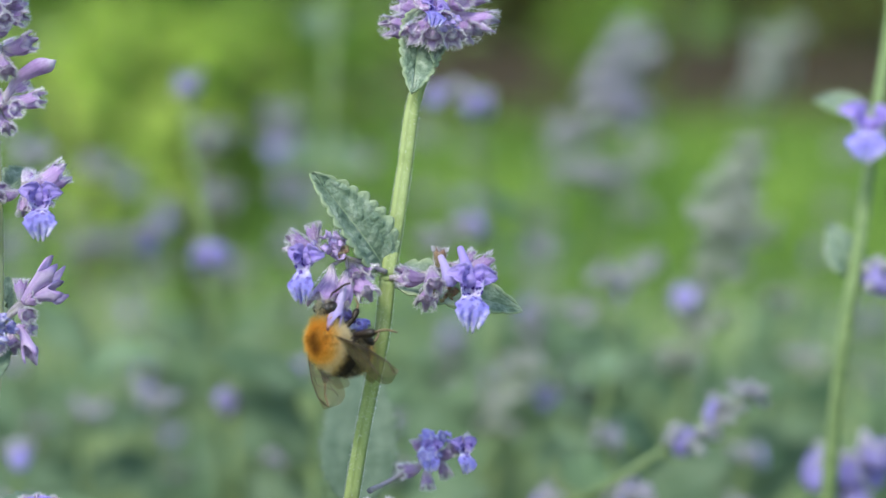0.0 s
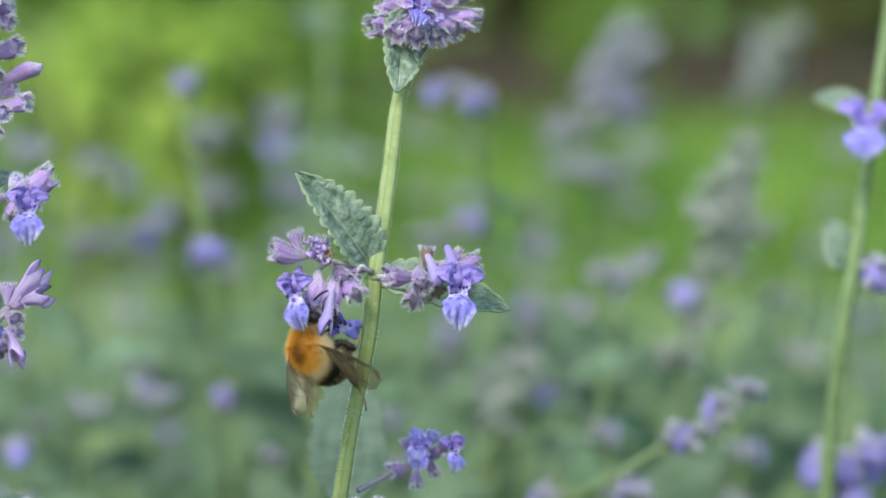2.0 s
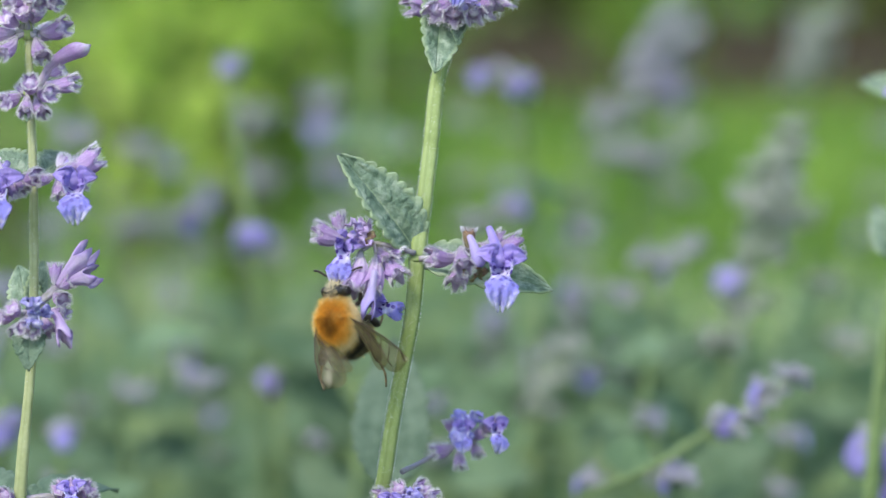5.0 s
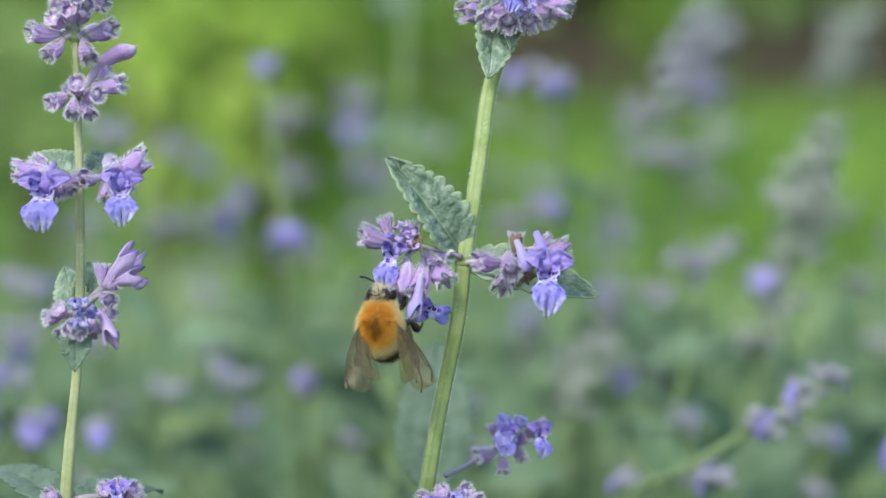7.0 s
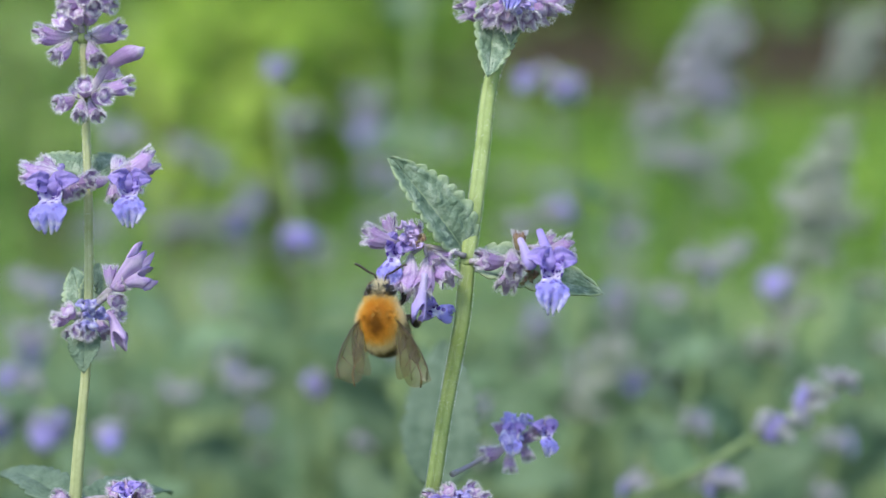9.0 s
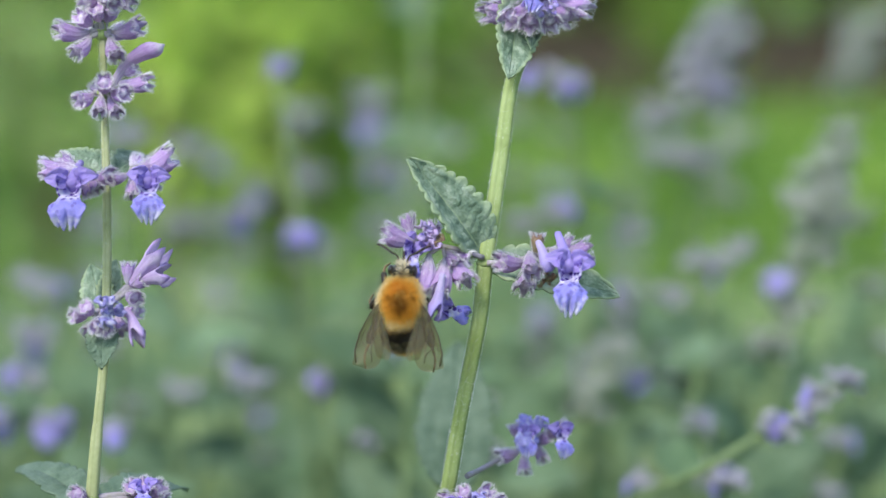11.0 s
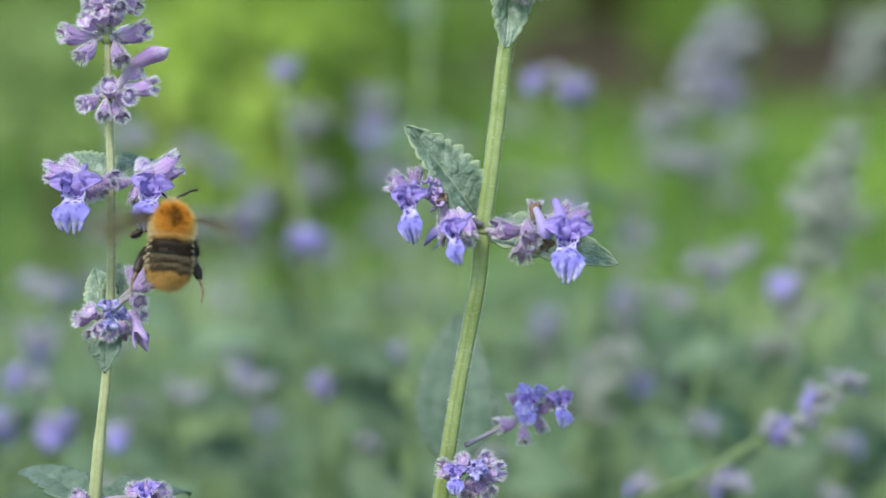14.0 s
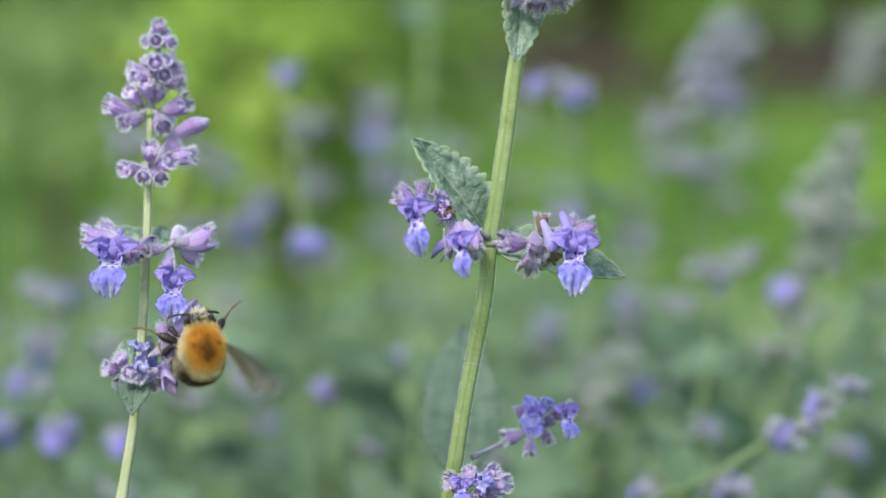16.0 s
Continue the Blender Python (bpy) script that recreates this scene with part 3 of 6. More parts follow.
def leaf_cloud(centre, size, count, leaf, seed, spread=0.55):
    """Many small folded leaves through a rough volume, with gaps."""
    q = np.random.default_rng(seed)
    g = Geo()
    done = 0
    while done < count:
        p = q.uniform(-1, 1, 3)
        if p @ p > 1 or noise.noise((p[0] * 2.3 + seed, p[1] * 2.3, p[2] * 2.3)) < -0.12:
            continue
        c = np.array(centre) + p * np.array(size) / 2
        a = Vector(q.normal(size=3) * (1, 1, 0.6)).normalized()
        to_sun = Vector((-0.34, -0.53, 0.78)) + Vector(q.normal(size=3)) * spread
        s = to_sun.cross(a).normalized()
        nrm = a.cross(s)
        L = leaf * q.uniform(0.6, 1.3)
        A, S_, N = (np.array(k) for k in (a, s, nrm))
        pts = [c, c + A * L * 0.45 + S_ * L * 0.28 + N * L * 0.08, c + A * L, c + A * L * 0.45 - S_ * L * 0.28 + N * L * 0.08, c + A * L * 0.5]
        g.add(pts, [(0, 1, 4), (1, 2, 4), (2, 3, 4), (3, 0, 4)], [(0, 0), (0, .5), (.5, 1), (1, .5), (.5, .5)])
        done += 1
    return g


def shrub(at, size, count, leaf, seed, material, label, category, name="shrub"):
    """A bush: a few tapering limbs and a crown of many leaves."""
    b = thing(name, (at[0], at[1], 0), label, category)
    q = np.random.default_rng(seed + 90)
    for k in range(4):
        g = Geo()
        e = (at[0] + q.uniform(-.35, .35) * size[0], at[1] + q.uniform(-.3, .3) * size[1], at[2] + q.uniform(-.1, .35) * size[2])
        m = (at[0] + (e[0] - at[0]) * .3 + q.uniform(-.05, .05), at[1] + (e[1] - at[1]) * .3, e[2] * .5)
        r = 0.012 * max(size)
        g.tube(smooth_line([(at[0] + q.uniform(-.04, .04), at[1], -0.02), m, e], 8), list(np.linspace(r, r * .3, 8)), 7)
        part("limb", g, BARK, b)
    part("crown", leaf_cloud(at, size, count, leaf, seed), material, b)
    return b


def clumped_shrub(foot, clumps, leaf, per, seed, material, label):
    """An open shrub: a limb to every clump of leaves, with gaps between the clumps."""
    b = thing("shrub", (foot[0], foot[1], 0), label, "shrub")
    q = np.random.default_rng(seed)
    for k, (x, y, z, r) in enumerate(clumps):
        g = Geo()
        mid = ((foot[0] * 2 + x) / 3 + q.uniform(-.02, .02), (foot[1] + y) / 2, z * .55)
        g.tube(smooth_line([(foot[0], foot[1], -0.02), mid, (x, y, z)], 8), list(np.linspace(.007, .002, 8)), 6)
        part("limb", g, BARK, b)
        for n in range(per):
            c = np.array((x, y, z)) + q.normal(size=3) * r * .45
            part("leaf", leaf_cloud(tuple(c), (.004, .004, .004), 1, leaf, seed * 200 + k * 20 + n, spread=0.35), material, b)
    return b


clumped_shrub((-0.33, 3.02), [(-0.347, 3.011, 0.462, 0.060), (-0.331, 2.954, 0.407, 0.055), (-0.366, 3.048, 0.348, 0.055), (-0.316, 2.991, 0.298, 0.050), (-0.343, 2.988, 0.268, 0.045), (-0.400, 3.107, 0.417, 0.040), (-0.320, 3.113, 0.466, 0.050)], 0.054, 9, 11, SHRUB, "yellow-green sunlit leafy shrub on the lawn")
clumped_shrub((-0.24, 3.62), [(-0.242, 3.612, 0.432, 0.060), (-0.208, 3.658, 0.394, 0.050), (-0.286, 3.594, 0.279, 0.060), (-0.258, 3.600, 0.328, 0.045), (-0.286, 3.538, 0.232, 0.050), (-0.278, 3.612, 0.432, 0.050), (-0.174, 3.714, 0.441, 0.050)], 0.060, 9, 12, SHRUB, "yellow-green leafy shrub beside a larger one")
clumped_shrub((-0.52, 3.20), [(-0.553, 3.197, 0.334, 0.070), (-0.560, 3.210, 0.434, 0.060), (-0.488, 3.193, 0.299, 0.060), (-0.467, 3.262, 0.447, 0.050)], 0.052, 8, 17, SAGE, "grey-green leafy shrub in half shade")
shrub((-0.4697, 4.6163, 0.4012), (1.0, 0.5, 0.74), 900, 0.060, 16, BUSH, "mid-green bush behind the bright shrub", "shrub")
shrub((-0.7372, 3.4120, 0.4200), (0.56, 0.5, 0.74), 700, 0.050, 13, SAGE, "pale grey-green bush beside the bright shrub", "shrub")
shrub((-0.2700, 4.9000, 0.3600), (0.7, 0.4, 0.55), 600, 0.060, 19, BUSH, "low green bush on the lawn", "shrub")
shrub((-0.0345, 6.4402, 0.4858), (0.62, 0.6, 0.74), 420, 0.07, 14, SAGE, "grey-green bush at the lawn's far edge", "shrub")
shrub((0.6933, 7.5265, 0.3073), (0.40, 0.4, 0.44), 260, 0.06, 15, BUSH, "small green bush before the hedge", "shrub")


def hedge(x0, x1, y, h, seed):
    b = thing("hedge", ((x0 + x1) / 2, y, 0.1), "dark green shaded hedge with bare brown stems", "hedge")
    q = np.random.default_rng(seed)
    for k in range(9):
        x = x0 + (x1 - x0) * (k + 0.5) / 9 + q.uniform(-.1, .1)
        g = Geo()
        g.tube(smooth_line([(x, y, 0.05), (x + q.uniform(-.1, .1), y, h * .4), (x + q.uniform(-.3, .3), y, h * .9)], 7), list(np.linspace(0.05, 0.02, 7)), 7)
        part("limb", g, BARK, b)
    part("crown", leaf_cloud(((x0 + x1) / 2, y, h * .52), ((x1 - x0) * 1.1, 1.2, h * 1.1), 6400, 0.13, seed), HEDGE, b)


hedge(-4.5, -0.6, 11.5, 1.9, 21)
hedge(-0.9, 1.6, 12.6, 2.1, 22)
hedge(1.2, 5.0, 11.9, 1.9, 23)


# ---- catmint standing behind, out of focus ----
def far_whorl(parent, c, r, seed, material, count=11, squash=0.9):
    """A knot on the stem and a ring of small cups round it."""
    q = np.random.default_rng(seed)
    g = Geo()
    c = Vector(c)
    g.tube([c - UP * r * .3, c - UP * r * .1, c + UP * r * .1, c + UP * r * .3], [r * .1, r * .3, r * .3, r * .1], 8)
    w = part("whorl", g, material, parent)
    for k in range(count):
        a = 2 * math.pi * (k + q.uniform(-.3, .3)) / count
        el = q.uniform(-.75, .75)
        d = Vector((math.cos(a) * math.cos(el), math.sin(a) * math.cos(el), math.sin(el) * squash)).normalized()
        L = r * q.uniform(0.7, 1.1)
        p0, p1 = c + d * L * 0.2, c + d * L
        g = Geo()
        g.tube([p0, p0.lerp(p1, .35), p0.lerp(p1, .8), p1], [r * .07, r * .16, r * .20, r * .11], 6)
        part("calyx", g, material, w)
    return w


def petal_geo(c, r, seed):
    """One open flower of a far whorl: a cupped, waisted lip."""
    q = np.random.default_rng(seed)
    g = Geo()
    c = Vector(c)
    w = q.uniform(0, 2 * math.pi)
    d = Vector((math.cos(w), math.sin(w) * .6 - .5, q.uniform(-.5, .4))).normalized()
    top = c + d * r * q.uniform(.2, .7) + UP * r * .3
    bot = top - UP * r * q.uniform(0.8, 1.1) + d * r * .2
    s = d.cross(UP).normalized()
    grid, uv = [], []
    for i in range(6):
        u = i / 5
        wd = r * (0.18 + 0.30 * math.sin(math.pi * min(1, .15 + u * .8)))
        row = []
        for j in range(5):
            v = j / 2 - 1
            row.append(np.array(top.lerp(bot, u) + s * v * wd + d * r * (.15 * math.sin(math.pi * u) - .12 * v * v)))
            uv.append((j / 4, u))
        grid.append(row)
    g.sheet(grid, uv, thick=r * .03)
    return g


def far_catmint(stem, whorls, leaves, seed, label, tone="mauve", radius=0.0011, leaf_of=None, near=0.88, shift=0.0):
    """stem: points from the top down to the soil; whorls: (point, radius, number of open flowers); leaves: (base, tip, width)."""
    def closer(q):
        q = Vector(q)
        if q.z < 0.36:
            return Vector((q.x * near, q.y * near, q.z))
        return EYE + (q - EYE) * near + RIGHT * shift
    stem = [closer(q) for q in stem]
    whorls = [(closer(c), r * near, nf) for c, r, nf in whorls]
    leaves = [(closer(b), closer(t), w * near) for b, t, w in leaves]
    radius *= near
    p = thing("catmint", stem[-1], label, "catmint", "catmint behind")
    g = Geo()
    line = smooth_line(stem, 22)
    g.tube(line, list(np.linspace(radius * .7, radius * 1.2, 22)), 8, square=0.08)
    part("stem", g, FAR_STEM, p)
    for k, (c, r, nf) in enumerate(whorls):
        w = far_whorl(p, c, r, seed * 31 + k, FAR_PALE if tone == "pale" else FAR_CALYX)
        for j in range(nf):
            part("flower", petal_geo(c, r * 1.05, seed * 37 + k * 11 + j), FAR_PETAL, w)
    for k, (b, t, w) in enumerate(leaves):
        mid = (Vector(b) - EYE).normalized()
        part("leaf", leaf_geo(b, t, (UP * .7 - mid * .8), w, nu=18, nv=8, teeth=6, seed=seed * 41 + k), leaf_of or FAR_LEAF, p)
    return p


far_catmint([(0.0709, 0.4341, 0.4754), (0.0629, 0.4336, 0.4709), (0.0530, 0.4328, 0.4646), (0.0427, 0.4320, 0.4582), (0.0350, 0.4414, 0.4525), (0.0223, 0.4500, 0.4406), (0.03, 0.47, 0.2), (0.02, 0.47, 0.0)],
            [((0.0679, 0.4340, 0.4741), 0.0042, 0), ((0.0634, 0.4337, 0.4714), 0.0048, 1), ((0.0570, 0.4331, 0.4665), 0.0055, 1), ((0.0473, 0.4318, 0.4564), 0.0045, 1), ((0.0332, 0.4515, 0.4525), 0.0032, 1)],
            [((0.0411, 0.4417, 0.4551), (0.0379, 0.4524, 0.4602), 0.008)], 1, "leaning catmint spike with mauve whorls, out of focus", radius=0.0008, near=0.84)
far_catmint([(0.0864, 0.5593, 0.5100), (0.0833, 0.5580, 0.4994), (0.0795, 0.5561, 0.4844), (0.0751, 0.5546, 0.4719), (0.0713, 0.5528, 0.4569), (0.0688, 0.5503, 0.4369), (0.065, 0.57, 0.25), (0.065, 0.57, 0.0)],
            [((0.0856, 0.5590, 0.5085), 0.0050, 0), ((0.0842, 0.5587, 0.5045), 0.0068, 0), ((0.0826, 0.5583, 0.4995), 0.0080, 0), ((0.0795, 0.5573, 0.4938), 0.0088, 0), ((0.0812, 0.5566, 0.4885), 0.0074, 0), ((0.0795, 0.5560, 0.4831), 0.0074, 0), ((0.0725, 0.5551, 0.4756), 0.0061, 1), ((0.0744, 0.5543, 0.4694), 0.0073, 0), ((0.0700, 0.5534, 0.4619), 0.0073, 0)],
            [], 2, "pale grey-lilac catmint spike, out of focus", "pale")
far_catmint([(0.0806, 0.7533, 0.5308), (0.0769, 0.7514, 0.5157), (0.0727, 0.7490, 0.4956), (0.0694, 0.7552, 0.4643), (0.065, 0.78, 0.2), (0.065, 0.78, 0.0)],
            [((0.0786, 0.7529, 0.5274), 0.008, 0), ((0.0769, 0.7518, 0.5190), 0.012, 0), ((0.0727, 0.7506, 0.5090), 0.012, 1), ((0.0786, 0.7500, 0.5040), 0.009, 0), ((0.0601, 0.7494, 0.4989), 0.009, 0), ((0.0634, 0.7480, 0.4881), 0.009, 0), ((0.0727, 0.7477, 0.4856), 0.009, 0)],
            [], 3, "tall grey-mauve catmint spike far behind", "mauve")
far_catmint([(0.1480, 0.9037, 0.5249), (0.1429, 0.9017, 0.5088), (0.1389, 0.8978, 0.4767), (0.135, 0.92, 0.2), (0.135, 0.92, 0.0)],
            [((0.1474, 0.9032, 0.5209), 0.011, 0), ((0.1439, 0.9020, 0.5108), 0.011, 0), ((0.1399, 0.9007, 0.5008), 0.010, 0)], [], 4, "pale catmint spike far behind", "pale")
edge = far_catmint([(0.0838, 0.4025, 0.5460), (0.0824, 0.4012, 0.5353), (0.0799, 0.3993, 0.5201), (0.0779, 0.3975, 0.5049), (0.0761, 0.3962, 0.4942), (0.0752, 0.4034, 0.4708), (0.07, 0.41, 0.2), (0.07, 0.41, 0.0)],
            [((0.0820, 0.4049, 0.5242), 0.0040, 1), ((0.0813, 0.3968, 0.4996), 0.0050, 5)],
            [((0.0811, 0.4080, 0.5251), (0.0728, 0.4124, 0.5272), 0.0048), ((0.0766, 0.3969, 0.5000), (0.0730, 0.3977, 0.5081), 0.0065)], 5, "catmint stem with a nodding blue flower", radius=0.0013, near=0.86, shift=0.0014, leaf_of=LEAF)
part("flower", corolla_geo((0.0696, 0.3415, 0.5306), (0.0681, 0.3370, 0.5227), -FWD - RIGHT * .2, wide=.72, seed=91), PETAL, edge, "open lavender flower")
far_catmint([(0.0771, 0.4130, 0.4670), (0.0776, 0.4122, 0.4605), (0.0799, 0.4208, 0.4487), (0.075, 0.43, 0.2), (0.075, 0.43, 0.0)],
            [((0.0782, 0.4128, 0.4656), 0.0056, 13), ((0.0812, 0.4123, 0.4608), 0.0046, 9), ((0.0862, 0.4130, 0.4680), 0.0046, 8)], [], 6, "catmint head crowded with purple flowers", near=0.9)
far_catmint([(0.0344, 0.5435, 0.4635), (0.0329, 0.5429, 0.4585), (0.0280, 0.5414, 0.4463), (0.0218, 0.5397, 0.4328), (0.0203, 0.5480, 0.4181), (0.02, 0.56, 0.2), (0.02, 0.56, 0.0)],
            [((0.0341, 0.5433, 0.4616), 0.0050, 0), ((0.0317, 0.5425, 0.4555), 0.0058, 0), ((0.0292, 0.5418, 0.4493), 0.0050, 0), ((0.0404, 0.5524, 0.4538), 0.0048, 1), ((0.0224, 0.5399, 0.4340), 0.005, 0)], [((0.0255, 0.5406, 0.4401), (0.0155, 0.5601, 0.4349), 0.014)], 7, "pale catmint spike behind the bee's stem", "pale")
far_catmint([(0.0249, 0.5509, 0.5236), (0.0249, 0.5503, 0.5187), (0.0272, 0.5577, 0.4969), (0.0290, 0.5633, 0.4603), (0.03, 0.58, 0.2), (0.03, 0.58, 0.0)],
            [((0.0249, 0.5504, 0.5196), 0.0050, 5), ((0.0171, 0.5606, 0.5206), 0.0045, 1), ((0.0222, 0.5570, 0.4913), 0.0050, 2), ((0.0155, 0.5665, 0.4870), 0.0042, 0)], [((0.0272, 0.5577, 0.4969), (0.0386, 0.5771, 0.4911), .012)], 8, "catmint stem with purple flowers, out of focus")
far_catmint([(-0.0241, 0.8011, 0.5098), (-0.0273, 0.7995, 0.4973), (-0.0241, 0.7971, 0.4777), (-0.0229, 0.8103, 0.4210), (-0.025, 0.83, 0.2), (-0.025, 0.83, 0.0)],
            [((-0.0270, 0.8000, 0.5009), 0.0075, 0), ((-0.0273, 0.7989, 0.4920), 0.0075, 1), ((-0.0241, 0.7972, 0.4786), 0.0062, 3)], [], 9, "catmint spike with lilac whorls far behind")
far_catmint([(-0.0382, 0.5512, 0.5261), (-0.0388, 0.5508, 0.5226), (-0.0364, 0.5480, 0.5003), (-0.0345, 0.5463, 0.4862), (-0.0333, 0.5528, 0.4569), (-0.03, 0.57, 0.2), (-0.03, 0.57, 0.0)],
            [((-0.0388, 0.5508, 0.5230), 0.0045, 3), ((-0.0341, 0.5463, 0.4862), 0.0050, 4), ((-0.0484, 0.5569, 0.4906), 0.0045, 1)], [], 10, "catmint stem with blue flowers, out of focus")
far_catmint([(-0.0260, 0.4935, 0.4669), (-0.0260, 0.4930, 0.4624), (-0.0252, 0.4914, 0.4490), (-0.0251, 0.4991, 0.4299), (-0.025, 0.52, 0.2), (-0.025, 0.52, 0.0)],
            [((-0.0260, 0.4931, 0.4633), 0.0042, 5), ((-0.0432, 0.5129, 0.4603), 0.0055, 1), ((-0.0168, 0.5116, 0.4496), 0.0050, 0)], [], 11, "low catmint with purple flowers, out of focus")
far_catmint([(-0.0145, 0.4942, 0.4724), (-0.0142, 0.4937, 0.4680), (-0.0133, 0.5012, 0.4470), (-0.01, 0.52, 0.3), (-0.01, 0.52, 0.0)],
            [((-0.0142, 0.4938, 0.4693), 0.0045, 5)], [], 12, "single purple flower head, out of focus")
far_catmint([(-0.0775, 0.4730, 0.4638), (-0.0775, 0.4724, 0.4584), (-0.0781, 0.4807, 0.4445), (-0.075, 0.5, 0.3), (-0.075, 0.5, 0.0)],
            [((-0.0775, 0.4724, 0.4589), 0.0046, 5), ((-0.0865, 0.4933, 0.4646), 0.0055, 1), ((-0.0927, 0.4922, 0.4563), 0.0050, 4)], [], 13, "low catmint with blue-purple flowers, out of focus")
far_catmint([(-0.0788, 0.5993, 0.5078), (-0.0802, 0.5988, 0.5031), (-0.0815, 0.5946, 0.4690), (-0.08, 0.62, 0.3), (-0.08, 0.62, 0.0)],
            [((-0.0795, 0.5989, 0.5045), 0.0065, 1), ((-0.0964, 0.5747, 0.4717), 0.0065, 1), ((-0.0971, 0.5733, 0.4600), 0.0060, 1), ((-0.0610, 0.5520, 0.4506), 0.0050, 0), ((-0.0842, 0.5929, 0.4556), 0.005, 0)], [], 14, "mauve catmint stem behind, out of focus")
far_catmint([(0.0546, 0.5462, 0.4856), (0.0542, 0.5456, 0.4806), (0.0562, 0.5528, 0.4569), (0.06, 0.57, 0.3), (0.06, 0.57, 0.0)],
            [((0.0542, 0.5457, 0.4813), 0.0060, 1), ((0.0392, 0.5664, 0.4858), 0.0050, 0), ((0.0474, 0.5546, 0.4719), 0.0045, 0), ((0.0636, 0.5658, 0.4807), 0.0050, 0)], [((0.0549, 0.5435, 0.4635), (0.0451, 0.5738, 0.4639), .015), ((0.0549, 0.5429, 0.4585), (0.0712, 0.5731, 0.4587), .015)], 15, "faint lilac catmint whorls behind")
far_catmint([(0.1000, 0.5951, 0.4730), (0.0993, 0.5942, 0.4663), (0.0980, 0.5913, 0.4422), (0.1, 0.62, 0.3), (0.1, 0.62, 0.0)],
            [((0.0996, 0.5946, 0.4690), 0.0055, 0), ((0.1012, 0.5730, 0.4574), 0.006, 0), ((0.0953, 0.5965, 0.4850), 0.005, 0)], [((0.0986, 0.5929, 0.4556), (0.0885, 0.5923, 0.4502), .014)], 16, "pale catmint stem behind", "pale")
far_catmint([(0.0406, 0.6144, 0.4663), (0.0400, 0.6134, 0.4580), (0.0392, 0.6101, 0.4317), (0.0386, 0.6059, 0.3971), (0.0386, 0.5991, 0.3417), (0.038, 0.60, 0.0)],
            [((0.0406, 0.6142, 0.4652), 0.0042, 1), ((0.0403, 0.6136, 0.4596), 0.0046, 0), ((0.0399, 0.6128, 0.4535), 0.0042, 0)],
            [((0.0402, 0.6134, 0.4580), (0.0273, 0.6138, 0.4614), 0.011), ((0.0402, 0.6134, 0.4580), (0.0531, 0.6135, 0.4594), 0.011), ((0.0397, 0.6123, 0.4497), (0.0259, 0.6125, 0.4511), 0.013), ((0.0397, 0.6123, 0.4497), (0.0545, 0.6128, 0.4531), 0.013)], 30, "slender catmint stem with dim lilac whorls and dark leaves")
far_catmint([(0.0514, 0.5933, 0.4589), (0.0509, 0.5923, 0.4509), (0.0501, 0.5892, 0.4254), (0.0495, 0.5851, 0.3920), (0.0495, 0.5785, 0.3384), (0.050, 0.58, 0.0)],
            [((0.0514, 0.5932, 0.4579), 0.0042, 1), ((0.0511, 0.5925, 0.4525), 0.0046, 0), ((0.0507, 0.5918, 0.4466), 0.0042, 0)],
            [((0.0510, 0.5923, 0.4509), (0.0386, 0.5927, 0.4542), 0.011), ((0.0510, 0.5923, 0.4509), (0.0636, 0.5925, 0.4522), 0.011), ((0.0506, 0.5914, 0.4429), (0.0372, 0.5915, 0.4442), 0.013), ((0.0506, 0.5914, 0.4429), (0.0649, 0.5918, 0.4462), 0.013)], 31, "short catmint stem with dim whorls and dark leaves")
far_catmint([(0.0224, 0.6532, 0.4542), (0.0218, 0.6521, 0.4454), (0.0209, 0.6487, 0.4174), (0.0203, 0.6442, 0.3806), (0.0203, 0.6369, 0.3216), (0.022, 0.64, 0.0)],
            [((0.0224, 0.6531, 0.4531), 0.0042, 1), ((0.0221, 0.6523, 0.4472), 0.0046, 0), ((0.0217, 0.6515, 0.4407), 0.0042, 0)],
            [((0.0220, 0.6521, 0.4454), (0.0083, 0.6526, 0.4491), 0.011), ((0.0220, 0.6521, 0.4454), (0.0358, 0.6523, 0.4469), 0.011), ((0.0215, 0.6510, 0.4366), (0.0068, 0.6512, 0.4380), 0.013), ((0.0215, 0.6510, 0.4366), (0.0373, 0.6515, 0.4402), 0.013)], 32, "thin catmint stem with dark paired leaves")
far_catmint([(0.0295, 0.5728, 0.4561), (0.0290, 0.5719, 0.4484), (0.0282, 0.5689, 0.4238), (0.0277, 0.5649, 0.3914), (0.0277, 0.5585, 0.3396), (0.030, 0.56, 0.0)],
            [((0.0295, 0.5727, 0.4551), 0.0042, 1), ((0.0292, 0.5721, 0.4499), 0.0046, 0), ((0.0288, 0.5714, 0.4442), 0.0042, 0)],
            [((0.0291, 0.5719, 0.4484), (0.0171, 0.5723, 0.4516), 0.011), ((0.0291, 0.5719, 0.4484), (0.0412, 0.5720, 0.4497), 0.011), ((0.0287, 0.5709, 0.4406), (0.0158, 0.5711, 0.4419), 0.013), ((0.0287, 0.5709, 0.4406), (0.0425, 0.5713, 0.4438), 0.013)], 33, "low catmint stem with dark paired leaves")

